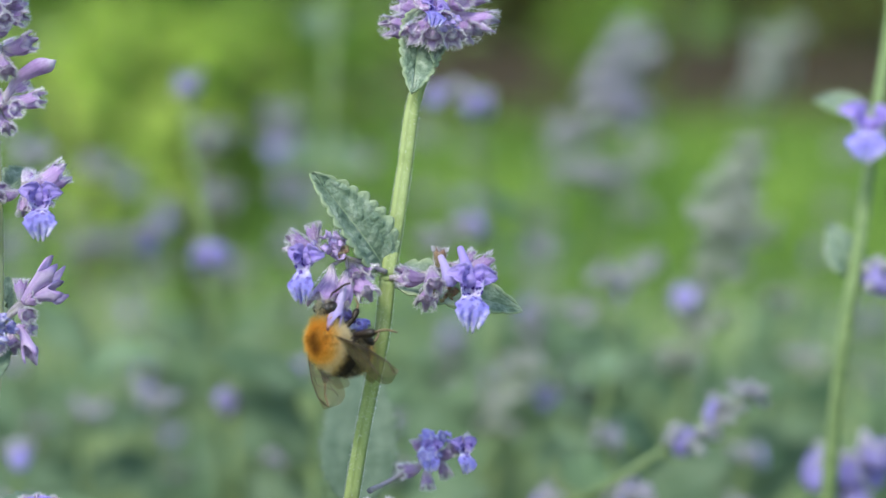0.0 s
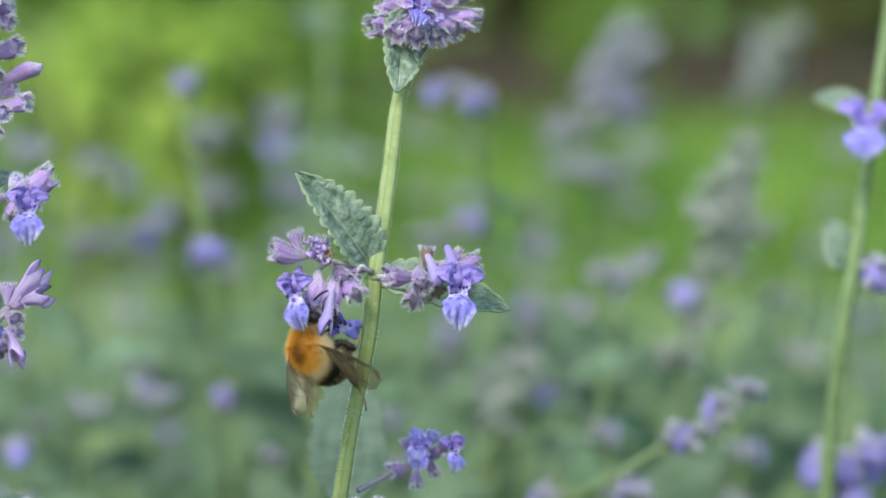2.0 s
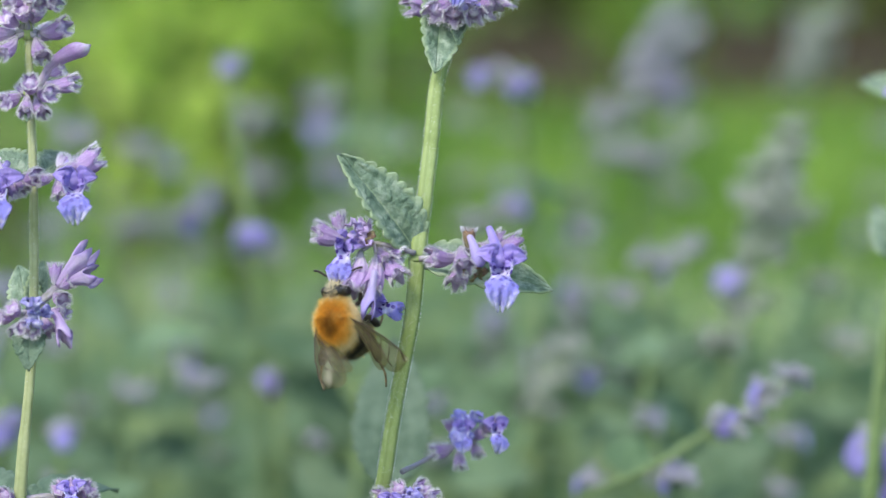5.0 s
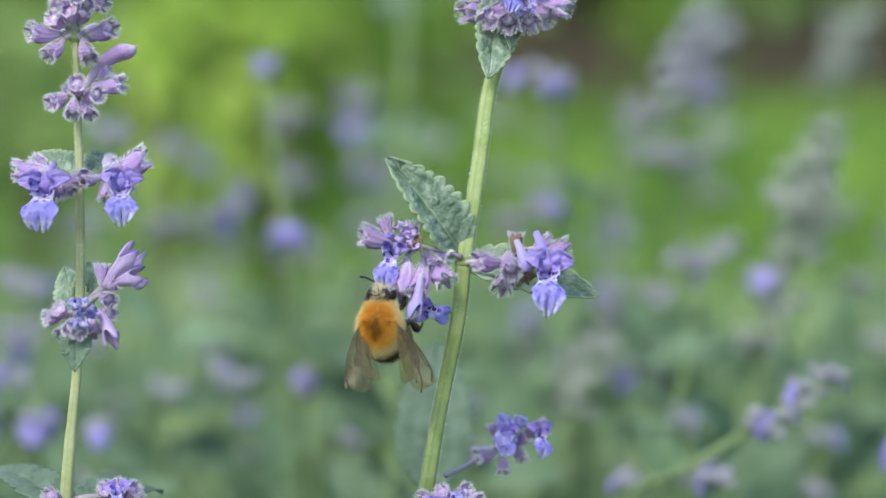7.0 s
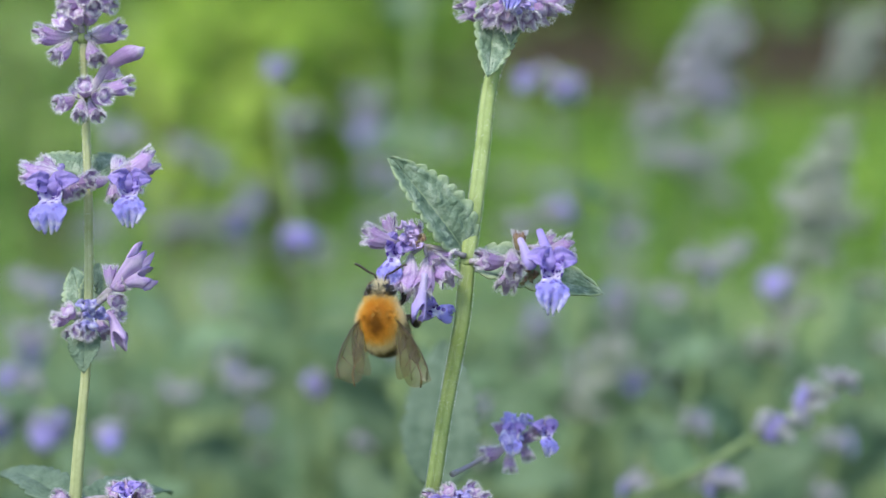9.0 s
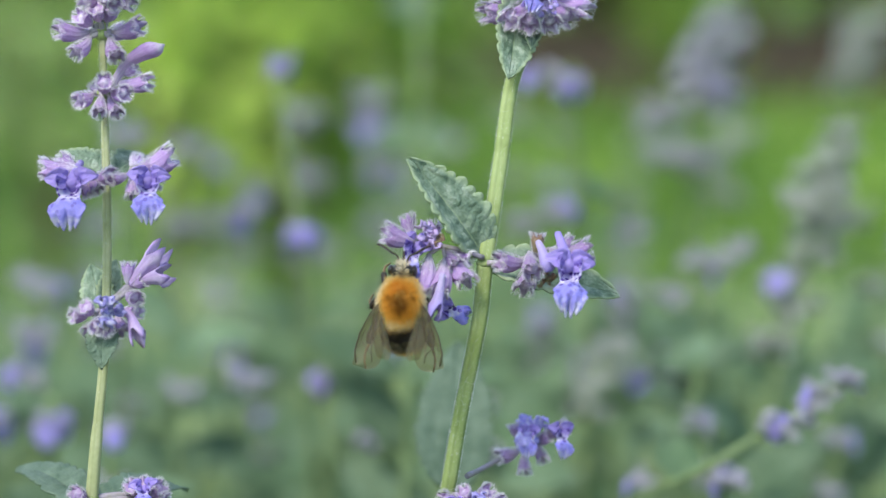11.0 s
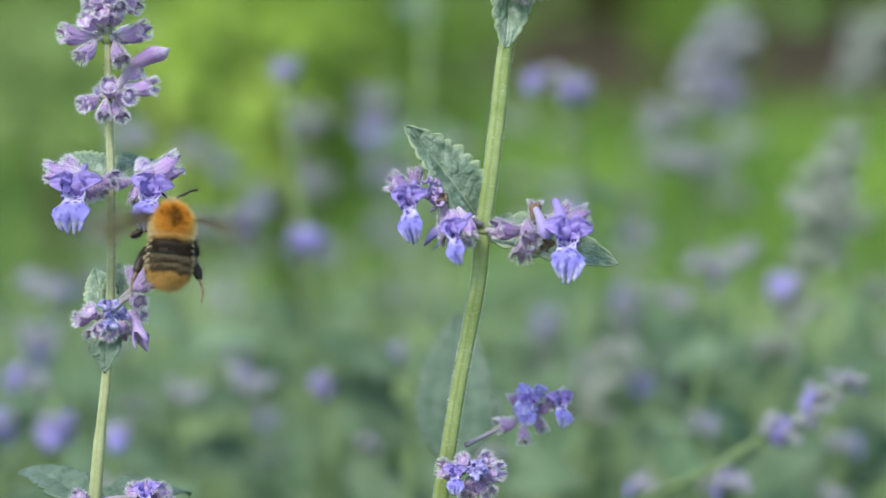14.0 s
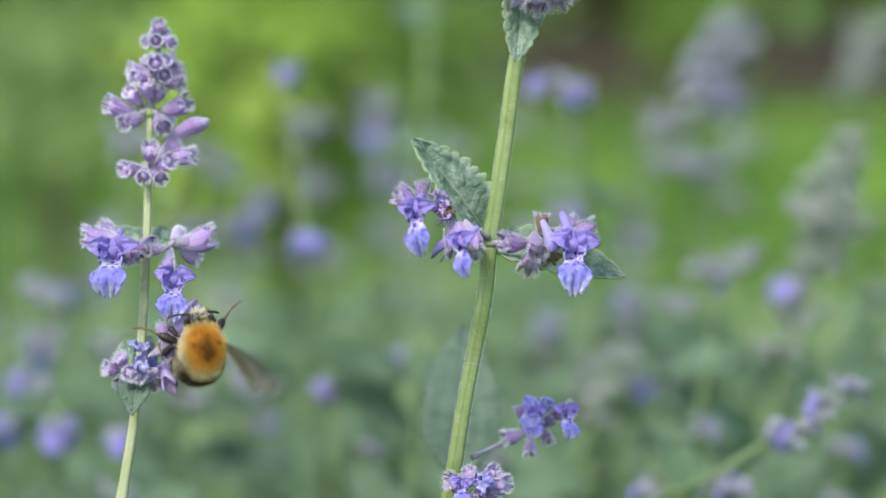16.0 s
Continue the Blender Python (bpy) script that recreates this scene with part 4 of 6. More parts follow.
far_catmint([(-0.0063, 0.5241, 0.5521), (-0.0074, 0.5219, 0.5335), (-0.0083, 0.5193, 0.5126), (-0.0092, 0.5165, 0.4894), (-0.008, 0.53, 0.25), (-0.008, 0.53, 0.0)], [], [((-0.0074, 0.5219, 0.5335), (-0.0130, 0.5328, 0.5403), .010), ((-0.0083, 0.5189, 0.5092), (-0.0181, 0.5391, 0.5100), .011), ((-0.0083, 0.5189, 0.5092), (-0.0010, 0.5191, 0.5109), .012)], 40, "bare green catmint stem, out of focus", radius=0.0012, near=1.25, leaf_of=YOUNG_LEAF)
far_catmint([(0.0427, 0.4344, 0.4771), (0.0412, 0.4333, 0.4683), (0.0402, 0.4315, 0.4536), (0.06, 0.45, 0.25), (0.06, 0.45, 0.0)], [], [((0.0427, 0.4343, 0.4762), (0.0504, 0.4250, 0.4826), 0.006), ((0.0425, 0.4342, 0.4757), (0.0356, 0.4444, 0.4770), 0.007), ((0.0417, 0.4334, 0.4693), (0.0320, 0.4239, 0.4740), 0.008), ((0.0415, 0.4334, 0.4688), (0.0518, 0.4428, 0.4634), 0.008), ((0.0407, 0.4325, 0.4614), (0.0327, 0.4133, 0.4692), 0.006), ((0.0405, 0.4323, 0.4604), (0.0497, 0.4417, 0.4544), 0.008), ((0.0427, 0.4343, 0.4766), (0.0431, 0.4449, 0.4805), 0.006)], 41, "leafy catmint shoot with long grey-green leaves", radius=0.0009, near=1.0, leaf_of=YOUNG_LEAF)
far_catmint([(0.0719, 0.4732, 0.4652), (0.0709, 0.4723, 0.4577), (0.0703, 0.4707, 0.4448), (0.09, 0.50, 0.25), (0.09, 0.50, 0.0)], [], [((0.0719, 0.4732, 0.4652), (0.0789, 0.4639, 0.4711), 0.008), ((0.0717, 0.4731, 0.4641), (0.0652, 0.4832, 0.4645), 0.008), ((0.0712, 0.4723, 0.4577), (0.0800, 0.4719, 0.4544), 0.009), ((0.0710, 0.4722, 0.4566), (0.0612, 0.4520, 0.4564), 0.008), ((0.0718, 0.4732, 0.4652), (0.0740, 0.4840, 0.4710), 0.007)], 42, "leafy catmint shoot among the flower stems", radius=0.0009, near=1.0, leaf_of=YOUNG_LEAF)


def far_rows():
    """More of the same plants, farther back, scattered through the bed."""
    q = np.random.default_rng(44)
    for k in range(26):
        y = q.uniform(0.7, 1.7)
        x = q.uniform(-1, 1) * (0.03 + 0.19 * y)
        top = 0.55 - y * q.uniform(0.055, 0.15)
        lean = q.normal() * 0.02
        stem = [(x + lean, y, top), (x + lean * .6, y, top - .06), (x + lean * .2, y, top * .5), (x, y, 0.0)]
        whorls = []
        for j in range(int(q.integers(2, 5))):
            z = top - 0.004 - j * q.uniform(0.016, 0.024)
            whorls.append(((x + lean * (1 - j * .12), y, z), q.uniform(0.006, 0.009), int(q.integers(0, 4) == 0)))
        leaves = []
        for j in range(3):
            z = top - 0.07 - j * 0.035
            for sd in (-1, 1):
                leaves.append(((x + lean * .4, y, z), (x + lean * .4 + sd * q.uniform(.018, .03), y + q.uniform(-.015, .015), z + q.uniform(-.004, .014)), q.uniform(.012, .018)))
        far_catmint(stem, whorls, leaves, 60 + k, "out-of-focus catmint stem with faded lilac whorls" if k % 2 else "out-of-focus pale catmint stem among others", "pale" if k % 2 == 0 else "mauve", near=0.9)


far_rows()


def low_rows():
    """Young catmint between the tall stems: mostly leaves, a few faded whorls."""
    q = np.random.default_rng(71)
    for k in range(14):
        y = q.uniform(0.46, 0.72)
        x = (-1 + 2 * (k * 0.618 % 1)) * 0.19 * y
        top = 0.55 - y * q.uniform(0.150, 0.205)
        lean = q.normal() * 0.012
        stem = [(x + lean, y, top), (x + lean * .6, y, top - .05), (x + lean * .2, y, top * .5), (x, y, 0.0)]
        whorls = [((x + lean, y, top - 0.001), q.uniform(0.003, 0.0045), 1), ((x + lean * .9, y, top - 0.012), q.uniform(0.003, 0.0045), 0)] if k % 2 else []
        leaves = []
        for j in range(5):
            z = top - 0.002 - (0.014 if k % 2 else 0) - j * 0.015
            for sd in (-1, 1):
                leaves.append(((x + lean * .7, y, z), (x + lean * .7 + sd * q.uniform(.010, .022), y + q.uniform(-.012, .012), z + q.uniform(-.002, .016)), q.uniform(.008, .013)))
        far_catmint(stem, whorls, leaves, 140 + k, "young leafy catmint stem, out of focus" if k % 2 == 0 else "leafy catmint stem with small lilac whorls, out of focus", radius=0.0009, leaf_of=YOUNG_LEAF)


low_rows()


# ---- the mass of catmint leaves between, too many to count ----
def small_leaf(g, q, c, L):
    a = Vector((q.normal(), q.normal() * .7, q.normal() * .5 + .25)).normalized()
    c = Vector(c)
    s = a.cross(Vector(q.normal(size=3))).normalized()
    n = s.cross(a)
    pts = [c, c + a * L * .3 + s * L * .27 + n * L * .08, c + a * L * .7 + s * L * .2 + n * L * .06, c + a * L,
           c + a * L * .7 - s * L * .2 + n * L * .06, c + a * L * .3 - s * L * .27 + n * L * .08, c + a * L * .5]
    g.add([tuple(v) for v in pts], [(0, 1, 6), (1, 2, 6), (2, 3, 6), (3, 4, 6), (4, 5, 6), (5, 0, 6)], [(.5, .5)] * 7)


def leaf_mass():
    """Catmint foliage over the whole bed: taller at the back, open round the stems in front."""
    q = np.random.default_rng(5)
    g = Geo()
    for k in range(15000):
        y = 0.50 + 1.4 * q.random() ** 0.8
        x = q.uniform(-1.25, 1.25)
        if abs(x) > 1.25 * math.sqrt(max(0.0, 1 - (abs(y - 0.65) / 1.28) ** 4)):
            continue
        lump = noise.noise((x * 6, y * 5, 2.0))
        if noise.noise((x * 11, y * 7, 8.0)) < -0.22:
            continue
        top = 0.55 - y * (0.150 + 0.035 * lump) - 0.02
        z = top - abs(q.normal()) * 0.05
        if z > 0.02:
            small_leaf(g, q, (x, y, z), q.uniform(0.012, 0.026))
    for k in range(9000):
        y = q.uniform(-0.45, 1.9)
        x = q.uniform(-1.25, 1.25)
        low = 0.24 if y > 0.5 or abs(x) > 0.25 else 0.10
        small_leaf(g, q, (x, y, 0.03 + low * q.random()), q.uniform(0.025, 0.045))
    return tagged(part("catmint_leaves", g, FAR_LEAF), "grey-green catmint leaves crowding the bed", "foliage", kind="stuff")


leaf_mass()


def stem_mass():
    q = np.random.default_rng(6)
    g = Geo()
    for k in range(900):
        y = 0.62 + 1.25 * q.random()
        x = q.uniform(-1, 1) * (0.05 + y * 0.22) if k < 420 else q.uniform(-1.25, 1.25)
        h = 0.55 - y * q.uniform(0.11, 0.17) - 0.015
        lean = q.normal(size=2) * 0.05
        g.tube(smooth_line([(x, y, 0.0), (x + lean[0] * .4, y + lean[1] * .4, h * .5), (x + lean[0], y + lean[1], h)], 6), [0.0014] * 6, 5)
    return tagged(part("catmint_stems", g, FAR_STEM), "thin green catmint stems crowding the bed", "foliage", kind="stuff")


stem_mass()


# ---- the catmint stem in focus ----
LOOSE_CUPS = []


def cluster(parent, name, peduncle, calyces, pivot, label, seed, radius=0.00028, loose=()):
    """A stalked head of flowers: a mesh for its stalk, and its cups under it."""
    g = Geo()
    g.tube(smooth_line(peduncle, 8), [radius * k for k in (1.3, 1.1, 1, 1, 1, 1, 1, .9)], 8)
    c = part(name, g, STALK, parent, label, pivot=pivot)
    for k, spec in enumerate(calyces):
        b, m = spec[0], spec[1]
        L = (Vector(m) - Vector(b)).length
        r = spec[2] if len(spec) > 2 and spec[2] else L * 0.27
        cup = calyx(c, b, m, r, seed * 100 + k, spec[3] if len(spec) > 3 else None, pivot=b if k in loose else None)
        if k in loose:
            LOOSE_CUPS.append(cup)
        # each cup stands on its own short stalk
        s = Geo()
        s.tube(smooth_line([peduncle[-1], (Vector(peduncle[-1]) + Vector(b)) / 2, b], 4), [radius * .8] * 4, 6)
        part("stalk", s, STALK, c)
    return c


def down(line, r, count, seed):
    """Short pale down on a stem."""
    q = np.random.default_rng(seed)
    pts = np.array([tuple(k) for k in line])
    i = q.integers(0, len(pts) - 1, count)
    a = pts[i] + (pts[i + 1] - pts[i]) * q.random(count)[:, None]
    w = q.uniform(0, 2 * math.pi, count)
    out = np.cos(w)[:, None] * np.array(RIGHT) + np.sin(w)[:, None] * np.array(FWD)
    g = Geo()
    g.hairs(a + out * r * 0.95, out * 0.8 - np.array(UP) * 0.5, q.uniform(0.00015, 0.0003, count), 0.00004, q.random(count))
    return g


def main_catmint():
    foot = (0.012, 0.300, 0.0)
    p = thing("catmint", foot, "tall green catmint stem with grey-green leaves and lavender flowers", "catmint", "catmint in focus")
    node = (0.00236, 0.28129, 0.51386)
    g = Geo()
    low = smooth_line([node, (0.00178, 0.28056, 0.50790), (0.00068, 0.28085, 0.50204), (-0.00047, 0.28113, 0.49613), (-0.00177, 0.28215, 0.48805), (-0.00289, 0.28332, 0.48115), (-0.004, 0.296, 0.40), (0.004, 0.300, 0.22), foot], 60)
    g.tube(low, list(np.linspace(0.00098, 0.00088, 20)) + list(np.linspace(0.00088, 0.0012, 40)), 16, square=0.10)
    g.tube([Vector(node) - UP * 0.0004, Vector(node), Vector(node) + UP * 0.0003], [0.00098, 0.00106, 0.00097], 16, square=0.06)
    stem = part("stem", g, STEM, p)
    join_into(stem, down(low[:36], 0.00096, 2600, 81), FUZZ)
    # the stem above the node
    g = Geo()
    up = smooth_line([node, (0.00327, 0.28355, 0.51913), (0.00426, 0.28613, 0.52534), (0.00593, 0.29011, 0.53480), (0.00792, 0.29197, 0.53928), (0.00931, 0.29528, 0.54574), (0.01023, 0.29774, 0.55099)], 50)
    g.tube(up, list(np.linspace(0.00096, 0.0009, 36)) + list(np.linspace(0.0009, 0.0005, 14)), 16, square=0.10)
    upper = part("upper_stem", g, STEM, p, pivot=node)
    join_into(upper, down(up[:40], 0.00094, 3000, 82), FUZZ)
    part("leaf", leaf_geo((0.00655, 0.29275, 0.54317), (0.00501, 0.28570, 0.53420), -FWD + RIGHT * .3, 0.00561, fold=0.3, bow=-.05, seed=3), LEAF, upper)
    part("leaf", leaf_geo((0.00865, 0.29482, 0.54115), (0.00780, 0.28742, 0.53829), -FWD * .3 + UP, 0.00293, fold=0.2, seed=4), LEAF, upper)
    k = 0
    for b, m in ((((0.00743, 0.29289, 0.54265)), ((0.00221, 0.29016, 0.54181))), (((0.00742, 0.29225, 0.54319)), ((0.00510, 0.28744, 0.54099))), (((0.00782, 0.29223, 0.54306)), ((0.00743, 0.28608, 0.54052))), (((0.00861, 0.29225, 0.54319)), ((0.01004, 0.28708, 0.54049))),
                 (((0.00904, 0.29325, 0.54316)), ((0.01226, 0.28957, 0.54105))), (((0.00946, 0.29372, 0.54367)), ((0.01473, 0.29163, 0.54229))), (((0.00786, 0.29384, 0.54380)), ((0.00342, 0.29219, 0.54436))), (((0.00839, 0.29307, 0.54415)), ((0.00656, 0.28977, 0.54518))),
                 (((0.00944, 0.29331, 0.54447)), ((0.01134, 0.29078, 0.54516))), (((0.00948, 0.29468, 0.54497)), ((0.01389, 0.29439, 0.54589))), (((0.00863, 0.29271, 0.54370)), ((0.00869, 0.28661, 0.54242))), (((0.00846, 0.29552, 0.54607)), ((0.00491, 0.29536, 0.54719))), (((0.00951, 0.29577, 0.54639)), ((0.01105, 0.29405, 0.54805)))):
        calyx(upper, b, m, 0.00115, 700 + k)
        k += 1
    part("corolla", corolla_geo((0.00781, 0.28853, 0.54494), (0.00741, 0.28503, 0.54183), -FWD + RIGHT * .2, seed=71), PETAL, upper)
    part("corolla", crumple_geo((0.00992, 0.28750, 0.54227), 0.00217, 72), PETAL_PALE, upper)
    # leaves
    part("leaf", leaf_geo((0.00223, 0.28145, 0.51512), (-0.00593, 0.27975, 0.52589), -FWD + RIGHT * .46 + UP * .35, 0.0066, fold=0.55, bow=.04, blister=1.2, teeth=10, seed=1), LEAF, p)
    part("leaf", leaf_geo((0.00282, 0.28230, 0.51385), (0.01790, 0.28384, 0.50992), -FWD + UP * .6 + RIGHT * .15, 0.0058, fold=0.5, bow=.03, seed=2, teeth=9), LEAF, p)
    low_leaf = leaf_geo((-0.00157, 0.31159, 0.48159), (-0.00044, 0.32175, 0.49876), -FWD - UP * .3 + RIGHT * .1, 0.00995, fold=0.1, bow=.05, blister=.4, seed=5, teeth=16)
    low_leaf.tube(smooth_line([(-0.00207, 0.28214, 0.48792), (-0.00203, 0.29579, 0.48423), (-0.00157, 0.31160, 0.48173)], 8), [0.0005] * 8, 7)
    part("leaf", low_leaf, SHADED_LEAF, p)
    # the head that the bee hangs from
    A = cluster(p, "flower_head", [(0.00210, 0.28038, 0.51461), (0.00006, 0.27947, 0.51543), (-0.00247, 0.27904, 0.51599)], [
        ((-0.00505, 0.27860, 0.51656), (-0.00899, 0.27772, 0.51761)), ((-0.00570, 0.27963, 0.51675), (-0.00648, 0.28091, 0.51897)), ((-0.00329, 0.27947, 0.51543), (-0.00370, 0.28179, 0.51791)),
        ((-0.00391, 0.27842, 0.51511), (-0.00501, 0.27589, 0.51089)), ((-0.00215, 0.27838, 0.51474), (-0.00307, 0.27590, 0.51101)), ((-0.00133, 0.27943, 0.51512), (0.00050, 0.27706, 0.51224)), ((-0.00165, 0.28045, 0.51524), (0.00076, 0.27937, 0.51461)),
        ((-0.00203, 0.27949, 0.51562), (-0.00075, 0.27728, 0.51399))], node, "drooping head of lavender flowers and mauve cups", 1, loose=(3, 4))
    fa = part("corolla", corolla_geo((-0.00463, 0.27628, 0.51816), (-0.00762, 0.27501, 0.51189), -FWD - RIGHT * .3, wide=.46, seed=11, root=(-0.00432, 0.28063, 0.51663)), PETAL, A, pivot=(-0.00489, 0.27668, 0.51735))
    part("corolla", crumple_geo((-0.00357, 0.27670, 0.51748), 0.00255, 14), PETAL_PINK, A)
    part("corolla", crumple_geo((-0.00288, 0.27662, 0.51686), 0.00140, 12), CALYX_DRY, A)
    fb = part("corolla", corolla_geo((-0.00390, 0.27676, 0.50975), (0.00150, 0.27562, 0.50871), -FWD - UP * .25, wide=.44, seed=13, root=(-0.00289, 0.27699, 0.51162)), PETAL, A, pivot=(-0.00365, 0.27671, 0.50937))
    fc = part("corolla", bud_geo((-0.00238, 0.27568, 0.51331), (-0.00318, 0.27416, 0.50912), 0.00083, -.06, True), PETAL_PALE, A, pivot=(-0.00238, 0.27568, 0.51331))
    B = cluster(p, "flower_head", [(0.00267, 0.28030, 0.51398), (0.00519, 0.27934, 0.51436), (0.00808, 0.27842, 0.51511)], [
        ((0.00694, 0.27835, 0.51449), (0.00376, 0.27636, 0.51474)), ((0.00717, 0.27748, 0.51561), (0.00759, 0.27421, 0.51364)), ((0.00745, 0.27835, 0.51449), (0.00652, 0.27597, 0.51151)), ((0.00801, 0.28038, 0.51461), (0.00826, 0.28070, 0.51726), 0, CALYX_DRY),
        ((0.00975, 0.27939, 0.51480), (0.01419, 0.27951, 0.51574)), ((0.00950, 0.27942, 0.51499), (0.01214, 0.28059, 0.51638)), ((0.00943, 0.27752, 0.51599), (0.01115, 0.27644, 0.51536))],
        node, "upright head of lavender flowers and mauve cups", 2)
    part("corolla", corolla_geo((0.01153, 0.27659, 0.51661), (0.01128, 0.27268, 0.50934), -FWD + RIGHT * .12, wide=.53, seed=21, root=(0.01051, 0.27971, 0.51738)), PETAL, B)
    part("corolla", bud_geo((0.00824, 0.27762, 0.51674), (0.00933, 0.27424, 0.51388), 0.00083, .05), PETAL_PALE, B)
    part("corolla", crumple_geo((0.00915, 0.27613, 0.51288), 0.00166, 23), CALYX_DRY, B)
    # lower heads, a little behind
    C = cluster(p, "flower_head", [(0.00039, 0.28426, 0.48878), (0.00306, 0.29031, 0.48883), (0.00643, 0.29249, 0.49021)], [
        ((0.00676, 0.29249, 0.49021), (0.00407, 0.29141, 0.48955)), ((0.00709, 0.29245, 0.48988), (0.00720, 0.29118, 0.48770)), ((0.00656, 0.29262, 0.49121), (0.00589, 0.29284, 0.49307)), ((0.00810, 0.29258, 0.49088), (0.01007, 0.29171, 0.49207)), ((0.00877, 0.29258, 0.49088), (0.00941, 0.29135, 0.48909)), ((0.00776, 0.29270, 0.49188), (0.00810, 0.29289, 0.49347)), ((0.00944, 0.29270, 0.49188), (0.01207, 0.29184, 0.49306))],
        (0.00039, 0.28426, 0.48878), "small side head of blue flowers", 3)
    part("corolla", crumple_geo((0.00824, 0.29073, 0.49227), 0.00421, 31), PETAL_BLUE, C)
    part("corolla", corolla_geo((0.01104, 0.29099, 0.49438), (0.01126, 0.28944, 0.48996), -FWD + RIGHT * .6, seed=32), PETAL, C)
    part("corolla", corolla_geo((0.00771, 0.29094, 0.49398), (0.00742, 0.28946, 0.49009), -FWD, seed=33), PETAL, C)
    D = cluster(p, "flower_head", [(-0.00195, 0.28304, 0.48706), (-0.00026, 0.28003, 0.48721), (0.00102, 0.27899, 0.48692)], [
        ((0.00039, 0.27996, 0.48657), (-0.00249, 0.27804, 0.48739)), ((0.00071, 0.27996, 0.48657), (-0.00013, 0.27817, 0.48841)), ((0.00103, 0.27996, 0.48657), (0.00281, 0.27817, 0.48841)), ((0.00135, 0.27993, 0.48638), (0.00421, 0.27800, 0.48701)), ((0.00090, 0.27992, 0.48625), (0.00038, 0.27765, 0.48416)), ((0.00122, 0.27992, 0.48625), (0.00293, 0.27768, 0.48448))],
        (-0.00195, 0.28304, 0.48706), "low head of blue flowers", 4)
    part("corolla", corolla_geo((-0.00089, 0.27716, 0.48837), (-0.00089, 0.27573, 0.48494), -FWD, seed=41), PETAL, D)
    part("corolla", crumple_geo((0.00165, 0.27702, 0.48723), 0.00281, 42), PETAL_BLUE, D)
    return p, upper, A, fa, fb, fc


